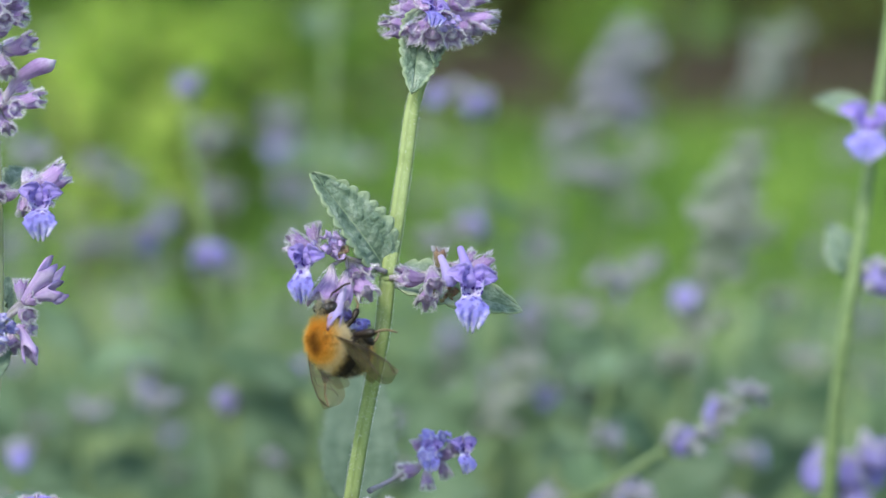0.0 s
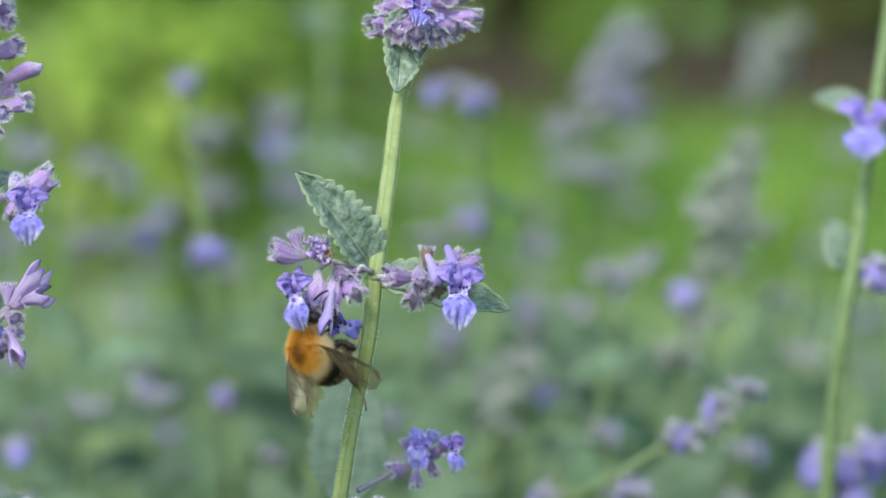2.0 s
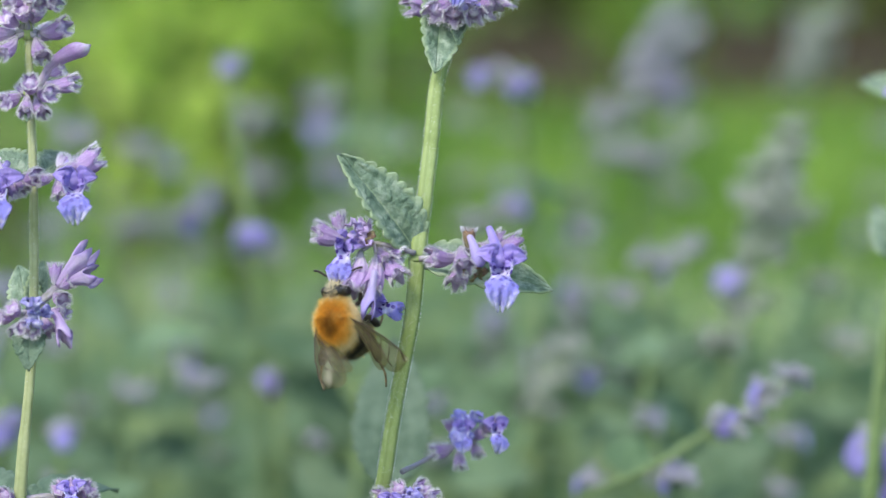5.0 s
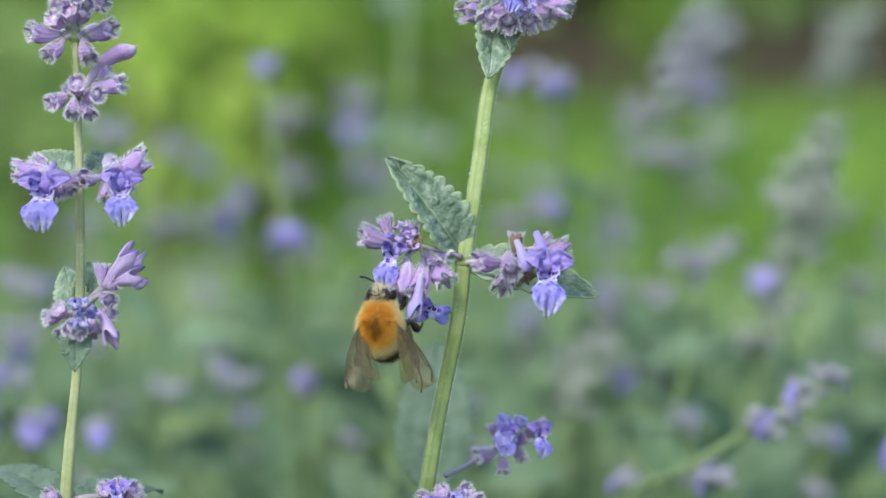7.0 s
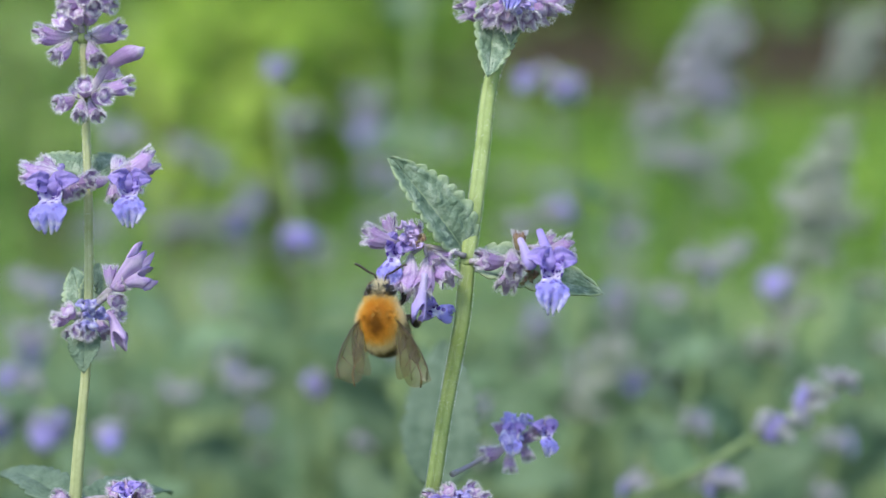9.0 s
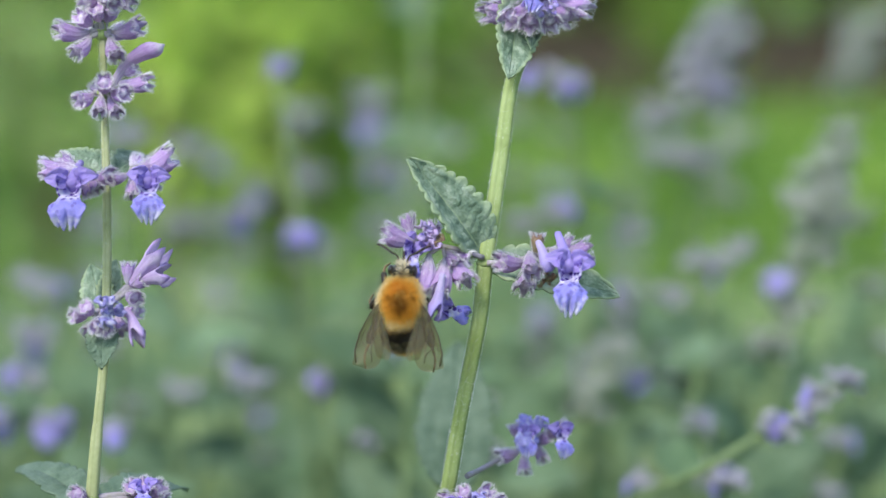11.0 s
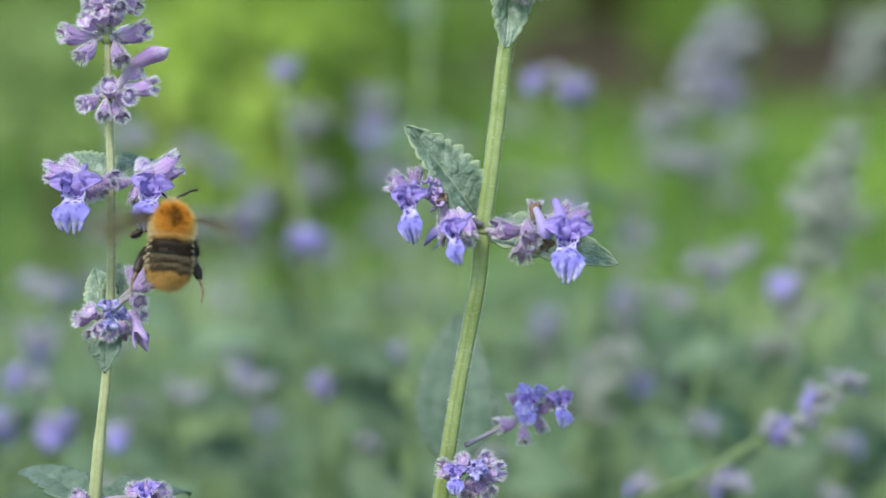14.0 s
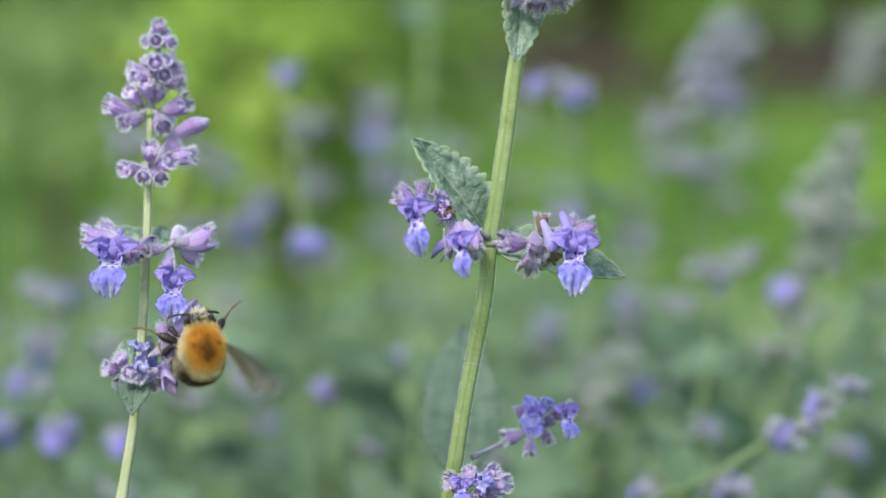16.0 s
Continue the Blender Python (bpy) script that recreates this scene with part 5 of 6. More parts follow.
def side_catmint():
    foot = (-0.050, 0.300, 0.0)
    p = thing("catmint", foot, "slender catmint stem topped by mauve bud whorls", "catmint", "catmint in focus")
    g = Geo()
    line = smooth_line([(-0.04095, 0.28565, 0.54937), (-0.04108, 0.28503, 0.54431), (-0.04140, 0.28441, 0.53924), (-0.04120, 0.28336, 0.53070), (-0.04095, 0.28235, 0.52247), (-0.04089, 0.28118, 0.51297), (-0.04120, 0.27994, 0.50284), (-0.04203, 0.27885, 0.49398), (-0.04261, 0.27792, 0.48638), (-0.048, 0.296, 0.40), (-0.050, 0.300, 0.2), foot], 80)
    g.tube(line, list(np.linspace(0.0003, 0.00048, 24)) + list(np.linspace(0.00048, 0.0006, 26)) + list(np.linspace(0.0007, 0.0010, 30)), 14, square=0.10)
    join_into(part("stem", g, STEM_PALE, p), down(line[:52], 0.00050, 2000, 83), FUZZ)

    def whorl(c, cups, seed, label="ring of mauve flower buds"):
        g = Geo()
        c = Vector(c)
        g.tube([c - UP * .0006, c, c + UP * .0006], [0.0006, 0.0009, 0.0006], 10)
        w = part("whorl", g, STEM, p, label)
        for k, (b, m, r) in enumerate(cups):
            m = Vector(b).lerp(Vector(m), .84) - FWD * .0004 - UP * .0004
            calyx(w, b, m, r * .88, seed * 100 + k)
            s = Geo()
            s.tube([c, c.lerp(Vector(b), .5) + UP * .0002, Vector(b)], [0.00035] * 3, 6)
            part("stalk", s, STALK, w)
        return w

    whorl((-0.04101, 0.28552, 0.54829), [((-0.04101, 0.28555, 0.54855), (-0.04235, 0.28569, 0.54969), 0.00070), ((-0.04101, 0.28555, 0.54855), (-0.04079, 0.28382, 0.55082), 0.00077), ((-0.04095, 0.28555, 0.54855), (-0.03942, 0.28568, 0.54956), 0.00070), ((-0.04093, 0.28449, 0.54811), (-0.04067, 0.28036, 0.54733), 0.00070), ((-0.04074, 0.28451, 0.54830), (-0.03876, 0.28345, 0.54780), 0.00070), ((-0.04093, 0.28451, 0.54830), (-0.04256, 0.28346, 0.54793), 0.00070), ((-0.04109, 0.28657, 0.54867), (-0.04087, 0.28876, 0.55007), 0.00070)], 51)
    whorl((-0.04114, 0.28501, 0.54412), [((-0.04171, 0.28504, 0.54437), (-0.04449, 0.28408, 0.54477), 0.00096), ((-0.04144, 0.28399, 0.54401), (-0.04355, 0.28185, 0.54305), 0.00089), ((-0.04119, 0.28405, 0.54452), (-0.04193, 0.28324, 0.54617), 0.00089), ((-0.04080, 0.28405, 0.54452), (-0.03951, 0.28221, 0.54593), 0.00089), ((-0.04057, 0.28501, 0.54412), (-0.03738, 0.28513, 0.54513), 0.00096), ((-0.04057, 0.28498, 0.54386), (-0.03737, 0.28386, 0.54300), 0.00089), ((-0.04066, 0.28297, 0.54391), (-0.03910, 0.27983, 0.54298), 0.00083), ((-0.04091, 0.28297, 0.54391), (-0.04019, 0.27799, 0.54439), 0.00089), ((-0.04137, 0.28703, 0.54420), (-0.03985, 0.29022, 0.54556), 0.00089), ((-0.04055, 0.28408, 0.54477), (-0.03826, 0.28428, 0.54641), 0.00083)], 52)
    whorl((-0.04146, 0.28441, 0.53924), [((-0.04286, 0.28445, 0.53956), (-0.04699, 0.28253, 0.54039), 0.00115), ((-0.04258, 0.28338, 0.53909), (-0.04443, 0.28115, 0.53729), 0.00096), ((-0.04248, 0.28454, 0.54032), (-0.04408, 0.28275, 0.54215), 0.00096), ((-0.04157, 0.28358, 0.54073), (-0.04190, 0.28187, 0.54318), 0.00096), ((-0.04108, 0.28457, 0.54057), (-0.04017, 0.28385, 0.54288), 0.00096), ((-0.04044, 0.28445, 0.53956), (-0.03623, 0.28260, 0.54089), 0.00115), ((-0.04055, 0.28338, 0.53909), (-0.03913, 0.28108, 0.53679), 0.00102), ((-0.04149, 0.28644, 0.53936), (-0.03960, 0.29055, 0.53998), 0.00096), ((-0.04214, 0.28645, 0.53948), (-0.04492, 0.28951, 0.53976), 0.00089)], 53)
    w3 = whorl((-0.04127, 0.28361, 0.53272), [((-0.04235, 0.28361, 0.53272), (-0.04421, 0.28153, 0.53221), 0.00096), ((-0.04106, 0.28264, 0.53303), (-0.04062, 0.27985, 0.53496), 0.00096), ((-0.04144, 0.28258, 0.53253), (-0.04140, 0.28035, 0.53077), 0.00083), ((-0.04057, 0.28364, 0.53297), (-0.03799, 0.28065, 0.53328), 0.00096), ((-0.04055, 0.28258, 0.53253), (-0.03913, 0.28033, 0.53065), 0.00083), ((-0.03993, 0.28376, 0.53399), (-0.03521, 0.28281, 0.53442), 0.00102), ((-0.03967, 0.28387, 0.53487), (-0.03725, 0.28404, 0.53627), 0.00083), ((-0.04137, 0.28562, 0.53273), (-0.04310, 0.28875, 0.53358), 0.00083)], 54)
    part("corolla", bud_geo((-0.04044, 0.28367, 0.53323), (-0.03445, 0.28226, 0.53812), 0.00108, .22), CALYX, w3)
    part("leaf", leaf_geo((-0.04095, 0.28351, 0.53196), (-0.04127, 0.28024, 0.52990), -FWD + UP * .2, 0.00140, nu=16, nv=8, teeth=4, seed=61), LEAF, p)
    # the pair of heads above the middle
    n4 = (-0.04095, 0.28244, 0.52322)
    L4 = cluster(p, "flower_head", [n4, (-0.04169, 0.28146, 0.52345), (-0.04281, 0.28047, 0.52354)], [
        ((-0.04383, 0.28057, 0.52442), (-0.04801, 0.28057, 0.52442)), ((-0.04347, 0.28154, 0.52408), (-0.04621, 0.28367, 0.52504)), ((-0.04241, 0.27947, 0.52363), (-0.04125, 0.27829, 0.52223)), ((-0.04218, 0.28045, 0.52341), (-0.03987, 0.27849, 0.52385)), ((-0.04317, 0.27947, 0.52363), (-0.04241, 0.27919, 0.52138)), ((-0.04388, 0.28249, 0.52360), (-0.04634, 0.28338, 0.52262))], n4, "stalked head with an open lavender flower", 55)
    part("corolla", corolla_geo((-0.04402, 0.27867, 0.52535), (-0.04420, 0.27580, 0.51834), -FWD - RIGHT * .1, wide=.66, seed=56, root=(-0.04404, 0.28364, 0.52478)), PETAL, L4)
    R4 = cluster(p, "flower_head", [n4, (-0.03966, 0.28146, 0.52345), (-0.03813, 0.28050, 0.52379)], [
        ((-0.03775, 0.28154, 0.52408), (-0.03330, 0.28177, 0.52597)), ((-0.03812, 0.27949, 0.52376), (-0.03987, 0.27843, 0.52335)), ((-0.03775, 0.28050, 0.52379), (-0.03761, 0.27919, 0.52138)), ((-0.03801, 0.28159, 0.52445), (-0.03764, 0.28370, 0.52529)), ((-0.03725, 0.28249, 0.52360), (-0.03482, 0.28338, 0.52262)), ((-0.03749, 0.28059, 0.52455), (-0.03508, 0.28166, 0.52509))], n4, "stalked head with an open lavender flower", 57)
    flower = part("corolla", corolla_geo((-0.03584, 0.27869, 0.52547), (-0.03546, 0.27587, 0.51896), -FWD + RIGHT * .1, wide=.58, seed=58, root=(-0.03738, 0.28367, 0.52504)), PETAL, R4, pivot=(-0.03711, 0.27956, 0.52438))
    part("leaf", leaf_geo((-0.04122, 0.28348, 0.52351), (-0.04740, 0.28640, 0.52580), UP - FWD * .8, 0.0052, seed=62, bow=.14), LEAF, p)
    part("leaf", leaf_geo((-0.04084, 0.28348, 0.52351), (-0.03640, 0.28640, 0.52570), UP - FWD * .8, 0.0044, seed=63, bow=.12), LEAF, p)
    # the lower head
    n5 = (-0.04114, 0.28060, 0.50822)
    w5 = whorl(n5, [((-0.04256, 0.27858, 0.50820), (-0.04468, 0.27762, 0.50860), 0.00083), ((-0.04203, 0.27759, 0.50835), (-0.04289, 0.27679, 0.51000), 0.00089), ((-0.04167, 0.27849, 0.50745), (-0.04266, 0.27736, 0.50647), 0.00096), ((-0.03952, 0.27858, 0.50820), (-0.03837, 0.27736, 0.50647), 0.00096), ((-0.03928, 0.27960, 0.50830), (-0.03648, 0.27870, 0.50914), 0.00089),
                    ((-0.03852, 0.27988, 0.51058), (-0.03686, 0.27784, 0.51035), 0.00089), ((-0.03839, 0.27996, 0.51121), (-0.03840, 0.28137, 0.51449), 0.00077), ((-0.03814, 0.27996, 0.51121), (-0.03623, 0.28013, 0.51259), 0.00083), ((-0.04064, 0.27752, 0.50772), (-0.04008, 0.27444, 0.50731), 0.00089), ((-0.04127, 0.27755, 0.50797), (-0.04121, 0.27447, 0.50756), 0.00089)], 59)
    part("corolla", bud_geo((-0.03838, 0.27864, 0.50870), (-0.03672, 0.27529, 0.50600), 0.00092, .1, True), PETAL_PINK, w5)
    part("corolla", bud_geo((-0.03801, 0.27996, 0.51121), (-0.03470, 0.27946, 0.51500), 0.00120, .08, True), PETAL_PINK, w5)
    part("corolla", bud_geo((-0.03737, 0.27999, 0.51146), (-0.03400, 0.27913, 0.51250), 0.00112, .08, True), PETAL_PINK, w5)
    part("corolla", crumple_geo((-0.04002, 0.27464, 0.50892), 0.00293, 64), PETAL_BLUE, w5)
    part("leaf", leaf_geo((-0.04087, 0.27750, 0.50720), (-0.04067, 0.27420, 0.50290), -FWD + UP * .3, 0.0036, seed=65, fold=.3, bow=.08), SHADED_LEAF, p)
    part("leaf", leaf_geo((-0.04162, 0.28254, 0.50761), (-0.04349, 0.28622, 0.51296), -FWD, 0.00395, seed=66, fold=.25), LEAF, p)
    part("leaf", leaf_geo((-0.04124, 0.28254, 0.50761), (-0.04063, 0.28630, 0.51360), -FWD, 0.00293, seed=67, fold=.3), LEAF, p)
    # the lowest leaves and head
    part("leaf", leaf_geo((-0.04291, 0.28000, 0.48695), (-0.05488, 0.29628, 0.48827), UP - FWD * .8, 0.0050, seed=68, bow=.1), SHADED_LEAF, p)
    part("leaf", leaf_geo((-0.04282, 0.28193, 0.48625), (-0.03324, 0.29597, 0.48571), UP - FWD * .8, 0.0050, seed=69, bow=.1), SHADED_LEAF, p)
    w6 = whorl((-0.04254, 0.27803, 0.48727), [((-0.03751, 0.28003, 0.48721), (-0.03827, 0.27829, 0.48942), 0.00096), ((-0.03655, 0.28003, 0.48721), (-0.03444, 0.27926, 0.48908), 0.00102), ((-0.03719, 0.28003, 0.48721), (-0.03636, 0.27832, 0.48967), 0.00096), ((-0.04312, 0.27807, 0.48765), (-0.04433, 0.27619, 0.48871), 0.00096), ((-0.03623, 0.27996, 0.48657), (-0.03386, 0.27905, 0.48743), 0.00096), ((-0.04286, 0.27803, 0.48733), (-0.04317, 0.27494, 0.48674), 0.00089)], 70)
    part("corolla", corolla_geo((-0.03648, 0.27736, 0.49001), (-0.03635, 0.27490, 0.48643), -FWD, seed=75), PETAL, w6)
    return p, L4, R4, flower


MAIN, MAIN_UPPER, BEE_HEAD, FLOWER_A, FLOWER_B, FLOWER_C = main_catmint()
SIDE, OTHER_SIDE_HEAD, SIDE_HEAD, SIDE_FLOWER = side_catmint()


# ---- the bumblebee: y to its head, z to its back, x to its right; metres ----
def ball(centre, radii, rows=20, cols=28, v_of=None):
    rings, vs = [], []
    for i in range(rows + 1):
        a = -math.pi / 2 + math.pi * i / rows
        a = max(min(a, math.pi / 2 - 0.02), -math.pi / 2 + 0.02)
        rings.append(np.array([(centre[0] + radii[0] * math.cos(a) * math.cos(w), centre[1] + radii[1] * math.sin(a), centre[2] + radii[2] * math.cos(a) * math.sin(w))
                               for w in (2 * math.pi * j / cols for j in range(cols))]))
        vs.append(i / rows)
    return rings, vs


def fur(centre, radii, count, length, lie, v_of, width=0.00005, seed=1, keep=None, p=2.0, long_of=None, mess=0.22):
    """Hairs over an egg-shaped body, blunter with a higher p. lie: how far they lean back; v_of(unit points) gives uv.v."""
    q = np.random.default_rng(seed)
    d = q.normal(size=(count, 3))
    r = np.hypot(d[:, 0], d[:, 2])
    d /= ((r ** p + np.abs(d[:, 1]) ** p) ** (1 / p))[:, None]
    if keep is not None:
        d = d[keep(d)]
    R = np.array(radii)
    r = np.hypot(d[:, 0], d[:, 2])
    roots = np.array(centre) + d * R * 0.98
    nrm = np.stack([r ** (p - 2) * d[:, 0], np.sign(d[:, 1]) * np.abs(d[:, 1]) ** (p - 1), r ** (p - 2) * d[:, 2]], axis=1) / R
    nrm /= np.linalg.norm(nrm, axis=1, keepdims=True)
    # hairs gather in tufts
    tuft = np.sin(d[:, [1, 2, 0]] * 17 + 5 * d[:, [2, 0, 1]]) * 0.16
    ways = nrm + np.array([0, -lie, 0]) + tuft + q.normal(size=d.shape) * mess
    ways /= np.linalg.norm(ways, axis=1, keepdims=True)
    g = Geo()
    size = q.uniform(0.45, 1.15, len(d)) * length
    if long_of is not None:
        size = size * long_of(d)
    g.hairs(roots, ways, size, width, np.clip(v_of(d) + q.normal(size=len(d)) * 0.03, 0.02, 0.98))
    return g


def bumblebee():
    b = thing("bumblebee", (0, 0, 0), "ginger-backed carder bumblebee with black and tan abdomen", "bumblebee")
    # thorax
    g = Geo()
    g.loft(*ball((0, 0, 0), (0.00242, 0.0026, 0.0021)))
    th = part("thorax", g, UNDERFUR, b, "ginger furry thorax")
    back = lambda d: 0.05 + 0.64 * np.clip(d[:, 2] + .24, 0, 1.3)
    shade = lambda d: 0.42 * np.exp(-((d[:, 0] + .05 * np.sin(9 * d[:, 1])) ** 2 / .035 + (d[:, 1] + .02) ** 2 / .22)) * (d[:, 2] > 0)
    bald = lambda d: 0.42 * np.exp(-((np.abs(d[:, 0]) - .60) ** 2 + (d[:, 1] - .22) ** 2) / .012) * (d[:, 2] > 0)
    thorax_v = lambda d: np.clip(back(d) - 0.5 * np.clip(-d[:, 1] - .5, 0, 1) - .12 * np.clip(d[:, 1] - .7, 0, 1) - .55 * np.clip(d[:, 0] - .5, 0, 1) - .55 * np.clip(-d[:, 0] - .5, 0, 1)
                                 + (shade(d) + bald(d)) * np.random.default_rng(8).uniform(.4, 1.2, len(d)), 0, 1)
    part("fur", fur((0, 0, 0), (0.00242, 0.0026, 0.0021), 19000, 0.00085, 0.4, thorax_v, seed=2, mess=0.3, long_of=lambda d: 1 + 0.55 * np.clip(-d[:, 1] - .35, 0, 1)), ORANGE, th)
    # abdomen, bending at the waist
    waist = Vector((0, -0.0017, -0.0004))
    g = Geo()
    c, R = (0, -0.0036, -0.0006), (0.0026, 0.0031, 0.0025)
    rings, vs = [], []
    for i in range(41):
        y = max(-0.995, min(0.995, -1 + 2 * i / 40))
        k = (1 - abs(y) ** 2.7) ** (1 / 2.7) * (1 + 0.018 * math.sin(i * math.pi / 3.3))
        rings.append(np.array([(c[0] + R[0] * k * math.cos(w), c[1] + R[1] * y, c[2] + R[2] * k * math.sin(w)) for w in (2 * math.pi * j / 32 for j in range(32))]))
        vs.append(0.5 - 0.5 * y)
    g.loft(rings, vs)
    ab = part("abdomen", g, BANDS, b, "black abdomen banded in cream and tan fur", pivot=waist)

    def bands(d):
        # bands run unevenly round the body and turn pale in tufts at its sides
        w = np.arctan2(d[:, 2], d[:, 0])
        v = 0.5 - 0.5 * d[:, 1] + 0.012 * np.sin(5 * w) + 0.008 * np.sin(13 * w + 1)
        side = (np.abs(d[:, 0]) > .80) & (np.sin(v * 52 + 4 * d[:, 2]) > .25) & (d[:, 2] < .45) & (v < .75)
        belly = (d[:, 2] < -.05) & ~side & (v > .2)
        return np.where(side, 0.08, np.where(belly, 0.46 + 0.1 * (np.sin(v * 40) > .8), v))

    def band_length(d):
        v = 0.5 - 0.5 * d[:, 1]
        return np.interp(v, [0, .2, .26, .30, .48, .52, .57, .62, .75, .9, 1], [1.0, .8, .6, .5, .6, .9, .9, .7, .9, 1.1, 1.5])
    part("fur", fur(c, R, 26000, 0.00085, 0.9, bands, width=0.00005, seed=3, p=2.7, long_of=band_length, mess=0.34), BANDS, ab)
    # head
    g = Geo()
    g.loft(*ball((0, 0.0032, -0.0010), (0.00150, 0.00100, 0.0014)))
    hd = part("head", g, SKIN, b, "black head with cream hair on the brow", pivot=(0, 0.0022, -0.0003))
    part("brow", fur((0, 0.0032, -0.0009), (0.0011, 0.0010, 0.0014), 1900, 0.0008, -0.5, lambda d: d[:, 2] * .5 + .5, seed=4, keep=lambda d: (np.abs(d[:, 0]) < .62) & (d[:, 2] > -.3)), CREAM, hd)
    part("collar", fur((0, 0.0024, 0.0), (0.0019, 0.0006, 0.0018), 900, 0.0005, -0.4, lambda d: d[:, 2] * .45 + .25, seed=5), ORANGE, th)
    antennae = []
    for s in (-1, 1):
        g = Geo()
        g.loft(*ball((s * 0.00135, 0.0033, -0.0010), (0.00042, 0.00062, 0.0010), 12, 14))
        part("eye", g, SKIN, hd, "glossy black eye")
        g = Geo()
        g.tube(smooth_line([(s * .0004, .0040, -.0007), (s * .0008, .0050, -.0003), (s * .0013, .0052, -.0002), (s * .0026, .0060, .0000), (s * .0031, .0062, -.0001)], 16), [0.00011] * 7 + [0.00014] * 9, 8)
        antennae.append(part("antenna", g, LEGS, hd, "thin black antenna", pivot=(s * .0004, .0040, -.0007)))
    g = Geo()
    g.tube(smooth_line([(0, .0036, -.0014), (0, .0048, -.0019), (0, .0058, -.0018)], 8), [0.00028, 0.00026, 0.00024, 0.0002, 0.00018, 0.00016, 0.00014, 0.0001], 8)
    part("tongue", g, LEGS, hd, "dark brown tongue")
    # legs
    reach = (((.0011, .0014, -.0017), (.0022, .0022, -.0022), (.0023, .0034, -.0030), (.0016, .0046, -.0034)),
             ((.0014, .0000, -.0019), (.0030, .0004, -.0026), (.0036, -.0008, -.0038), (.0036, .0008, -.0050)),
             ((.0013, -.0012, -.0018), (.0029, -.0020, -.0026), (.0037, -.0050, -.0030), (.0040, -.0080, -.0036)))
    legs = []
    for s in (-1, 1):
        for k, (hip, knee, ankle, toe) in enumerate(reach):
            m = lambda q: (s * q[0], q[1], q[2])
            g = Geo()
            w = 1.0 + 0.25 * k
            g.tube(smooth_line([m(hip), m(knee)], 5), [0.0003 * w, 0.00036 * w, 0.00036 * w, 0.0003 * w, 0.00026 * w], 9)
            g.tube(smooth_line([m(knee), m(ankle)], 6), [0.00024 * w, 0.00026 * w, 0.00032 * w, 0.00038 * w, 0.00036 * w, 0.0002 * w], 9)
            q = np.random.default_rng(30 + k)
            u = q.random(260)
            a, c2 = np.array(m(knee)), np.array(m(ankle))
            root = a + (c2 - a) * u[:, None]
            way = q.normal(size=(260, 3))
            way /= np.linalg.norm(way, axis=1, keepdims=True)
            g.hairs(root, way, 0.0007 * w, 0.00004, u)
            lg = part("leg", g, LEGS, b, "hairy black leg", pivot=m(hip))
            g = Geo()
            g.tube(smooth_line([m(ankle), tuple((np.array(m(ankle)) + np.array(m(toe))) / 2 + np.array((s * .0003, 0, 0))), m(toe)], 9), [0.0002, 0.00015, 0.00018, 0.00013, 0.00016, 0.00012, 0.00014, 0.0001, 0.00012], 7)
            part("foot", g, FOOT, lg, "tan segmented foot")
            legs.append(lg)
    # wings: span along x, leading edge to y
    wings = []
    for s in (-1, 1):
        hinge = Vector((s * 0.0019, 0.0006, 0.0010))

        def plate(geo, root, span, chord, sweep, dz):
            grid, uv = [], []
            for i in range(25):
                u = i / 24
                c = chord * (0.16 + 0.84 * math.sin(math.pi / 2 * min(1, u * 1.35)) ** 1.3) * math.sqrt(max(0.0, 1 - max(0, (u - .72) / .28) ** 2.2))
                lead = 0.06 * span * math.sin(math.pi * u) - sweep * u * u
                row = []
                for j in range(9):
                    v = j / 8
                    z = dz + 0.00022 * math.sin(v * 7 + u * 5) * u + 0.0004 * u * u * (v - .3)
                    row.append((hinge.x + s * (root + span * u), hinge.y + lead - c * v, hinge.z + z))
                    uv.append((u, v))
                grid.append(row)
            geo.sheet(grid, uv)
            return np.array(grid)

        g = Geo()
        fore = plate(g, 0.0, 0.0086, 0.0034, 0.0010, 0.0)
        hind = plate(g, 0.0004, 0.0060, 0.0025, 0.0030, -0.00012)
        wg = part("wing", g, WING, b, "smoky translucent wing", pivot=hinge)
        wg.visible_shadow = True
        at_uv = lambda P, u, v: P[int(round(u * 24)), int(round(v * 8))]
        for path in (((0, 0), (.3, 0), (.6, 0), (.85, 0), (.96, .25)), ((0, .1), (.3, .12), (.5, .12), (.66, .12)), ((.05, .4), (.25, .37), (.45, .5), (.6, .5)), ((0, .6), (.25, .75), (.45, .88), (.6, 1)),
                     ((.3, .12), (.32, .37)), ((.5, .12), (.55, .25), (.6, .5), (.62, .75)), ((.66, .12), (.74, .12), (.8, 0)), ((.66, .12), (.72, .37), (.74, .62)), ((.35, .37), (.4, .62), (.45, .88)), ((.6, .5), (.74, .62), (.82, .7))):
            g = Geo()
            g.tube([at_uv(fore, *q) for q in path], [0.00009 if path[0] == (0, 0) else 0.00005] * len(path), 5)
            part("vein", g, VEIN, wg, "dark brown wing vein")
        for path in (((0, 0), (.4, 0), (.8, 0)), ((0, .3), (.3, .4), (.6, .6)), ((.3, .4), (.5, .25), (.7, .12))):
            g = Geo()
            g.tube([at_uv(hind, *q) for q in path], [0.00005] * len(path), 5)
            part("vein", g, VEIN, wg, "dark brown wing vein")
        wings.append(wg)
    return b, ab, wings, hd, legs[0], legs[1], legs[5], legs[2], antennae


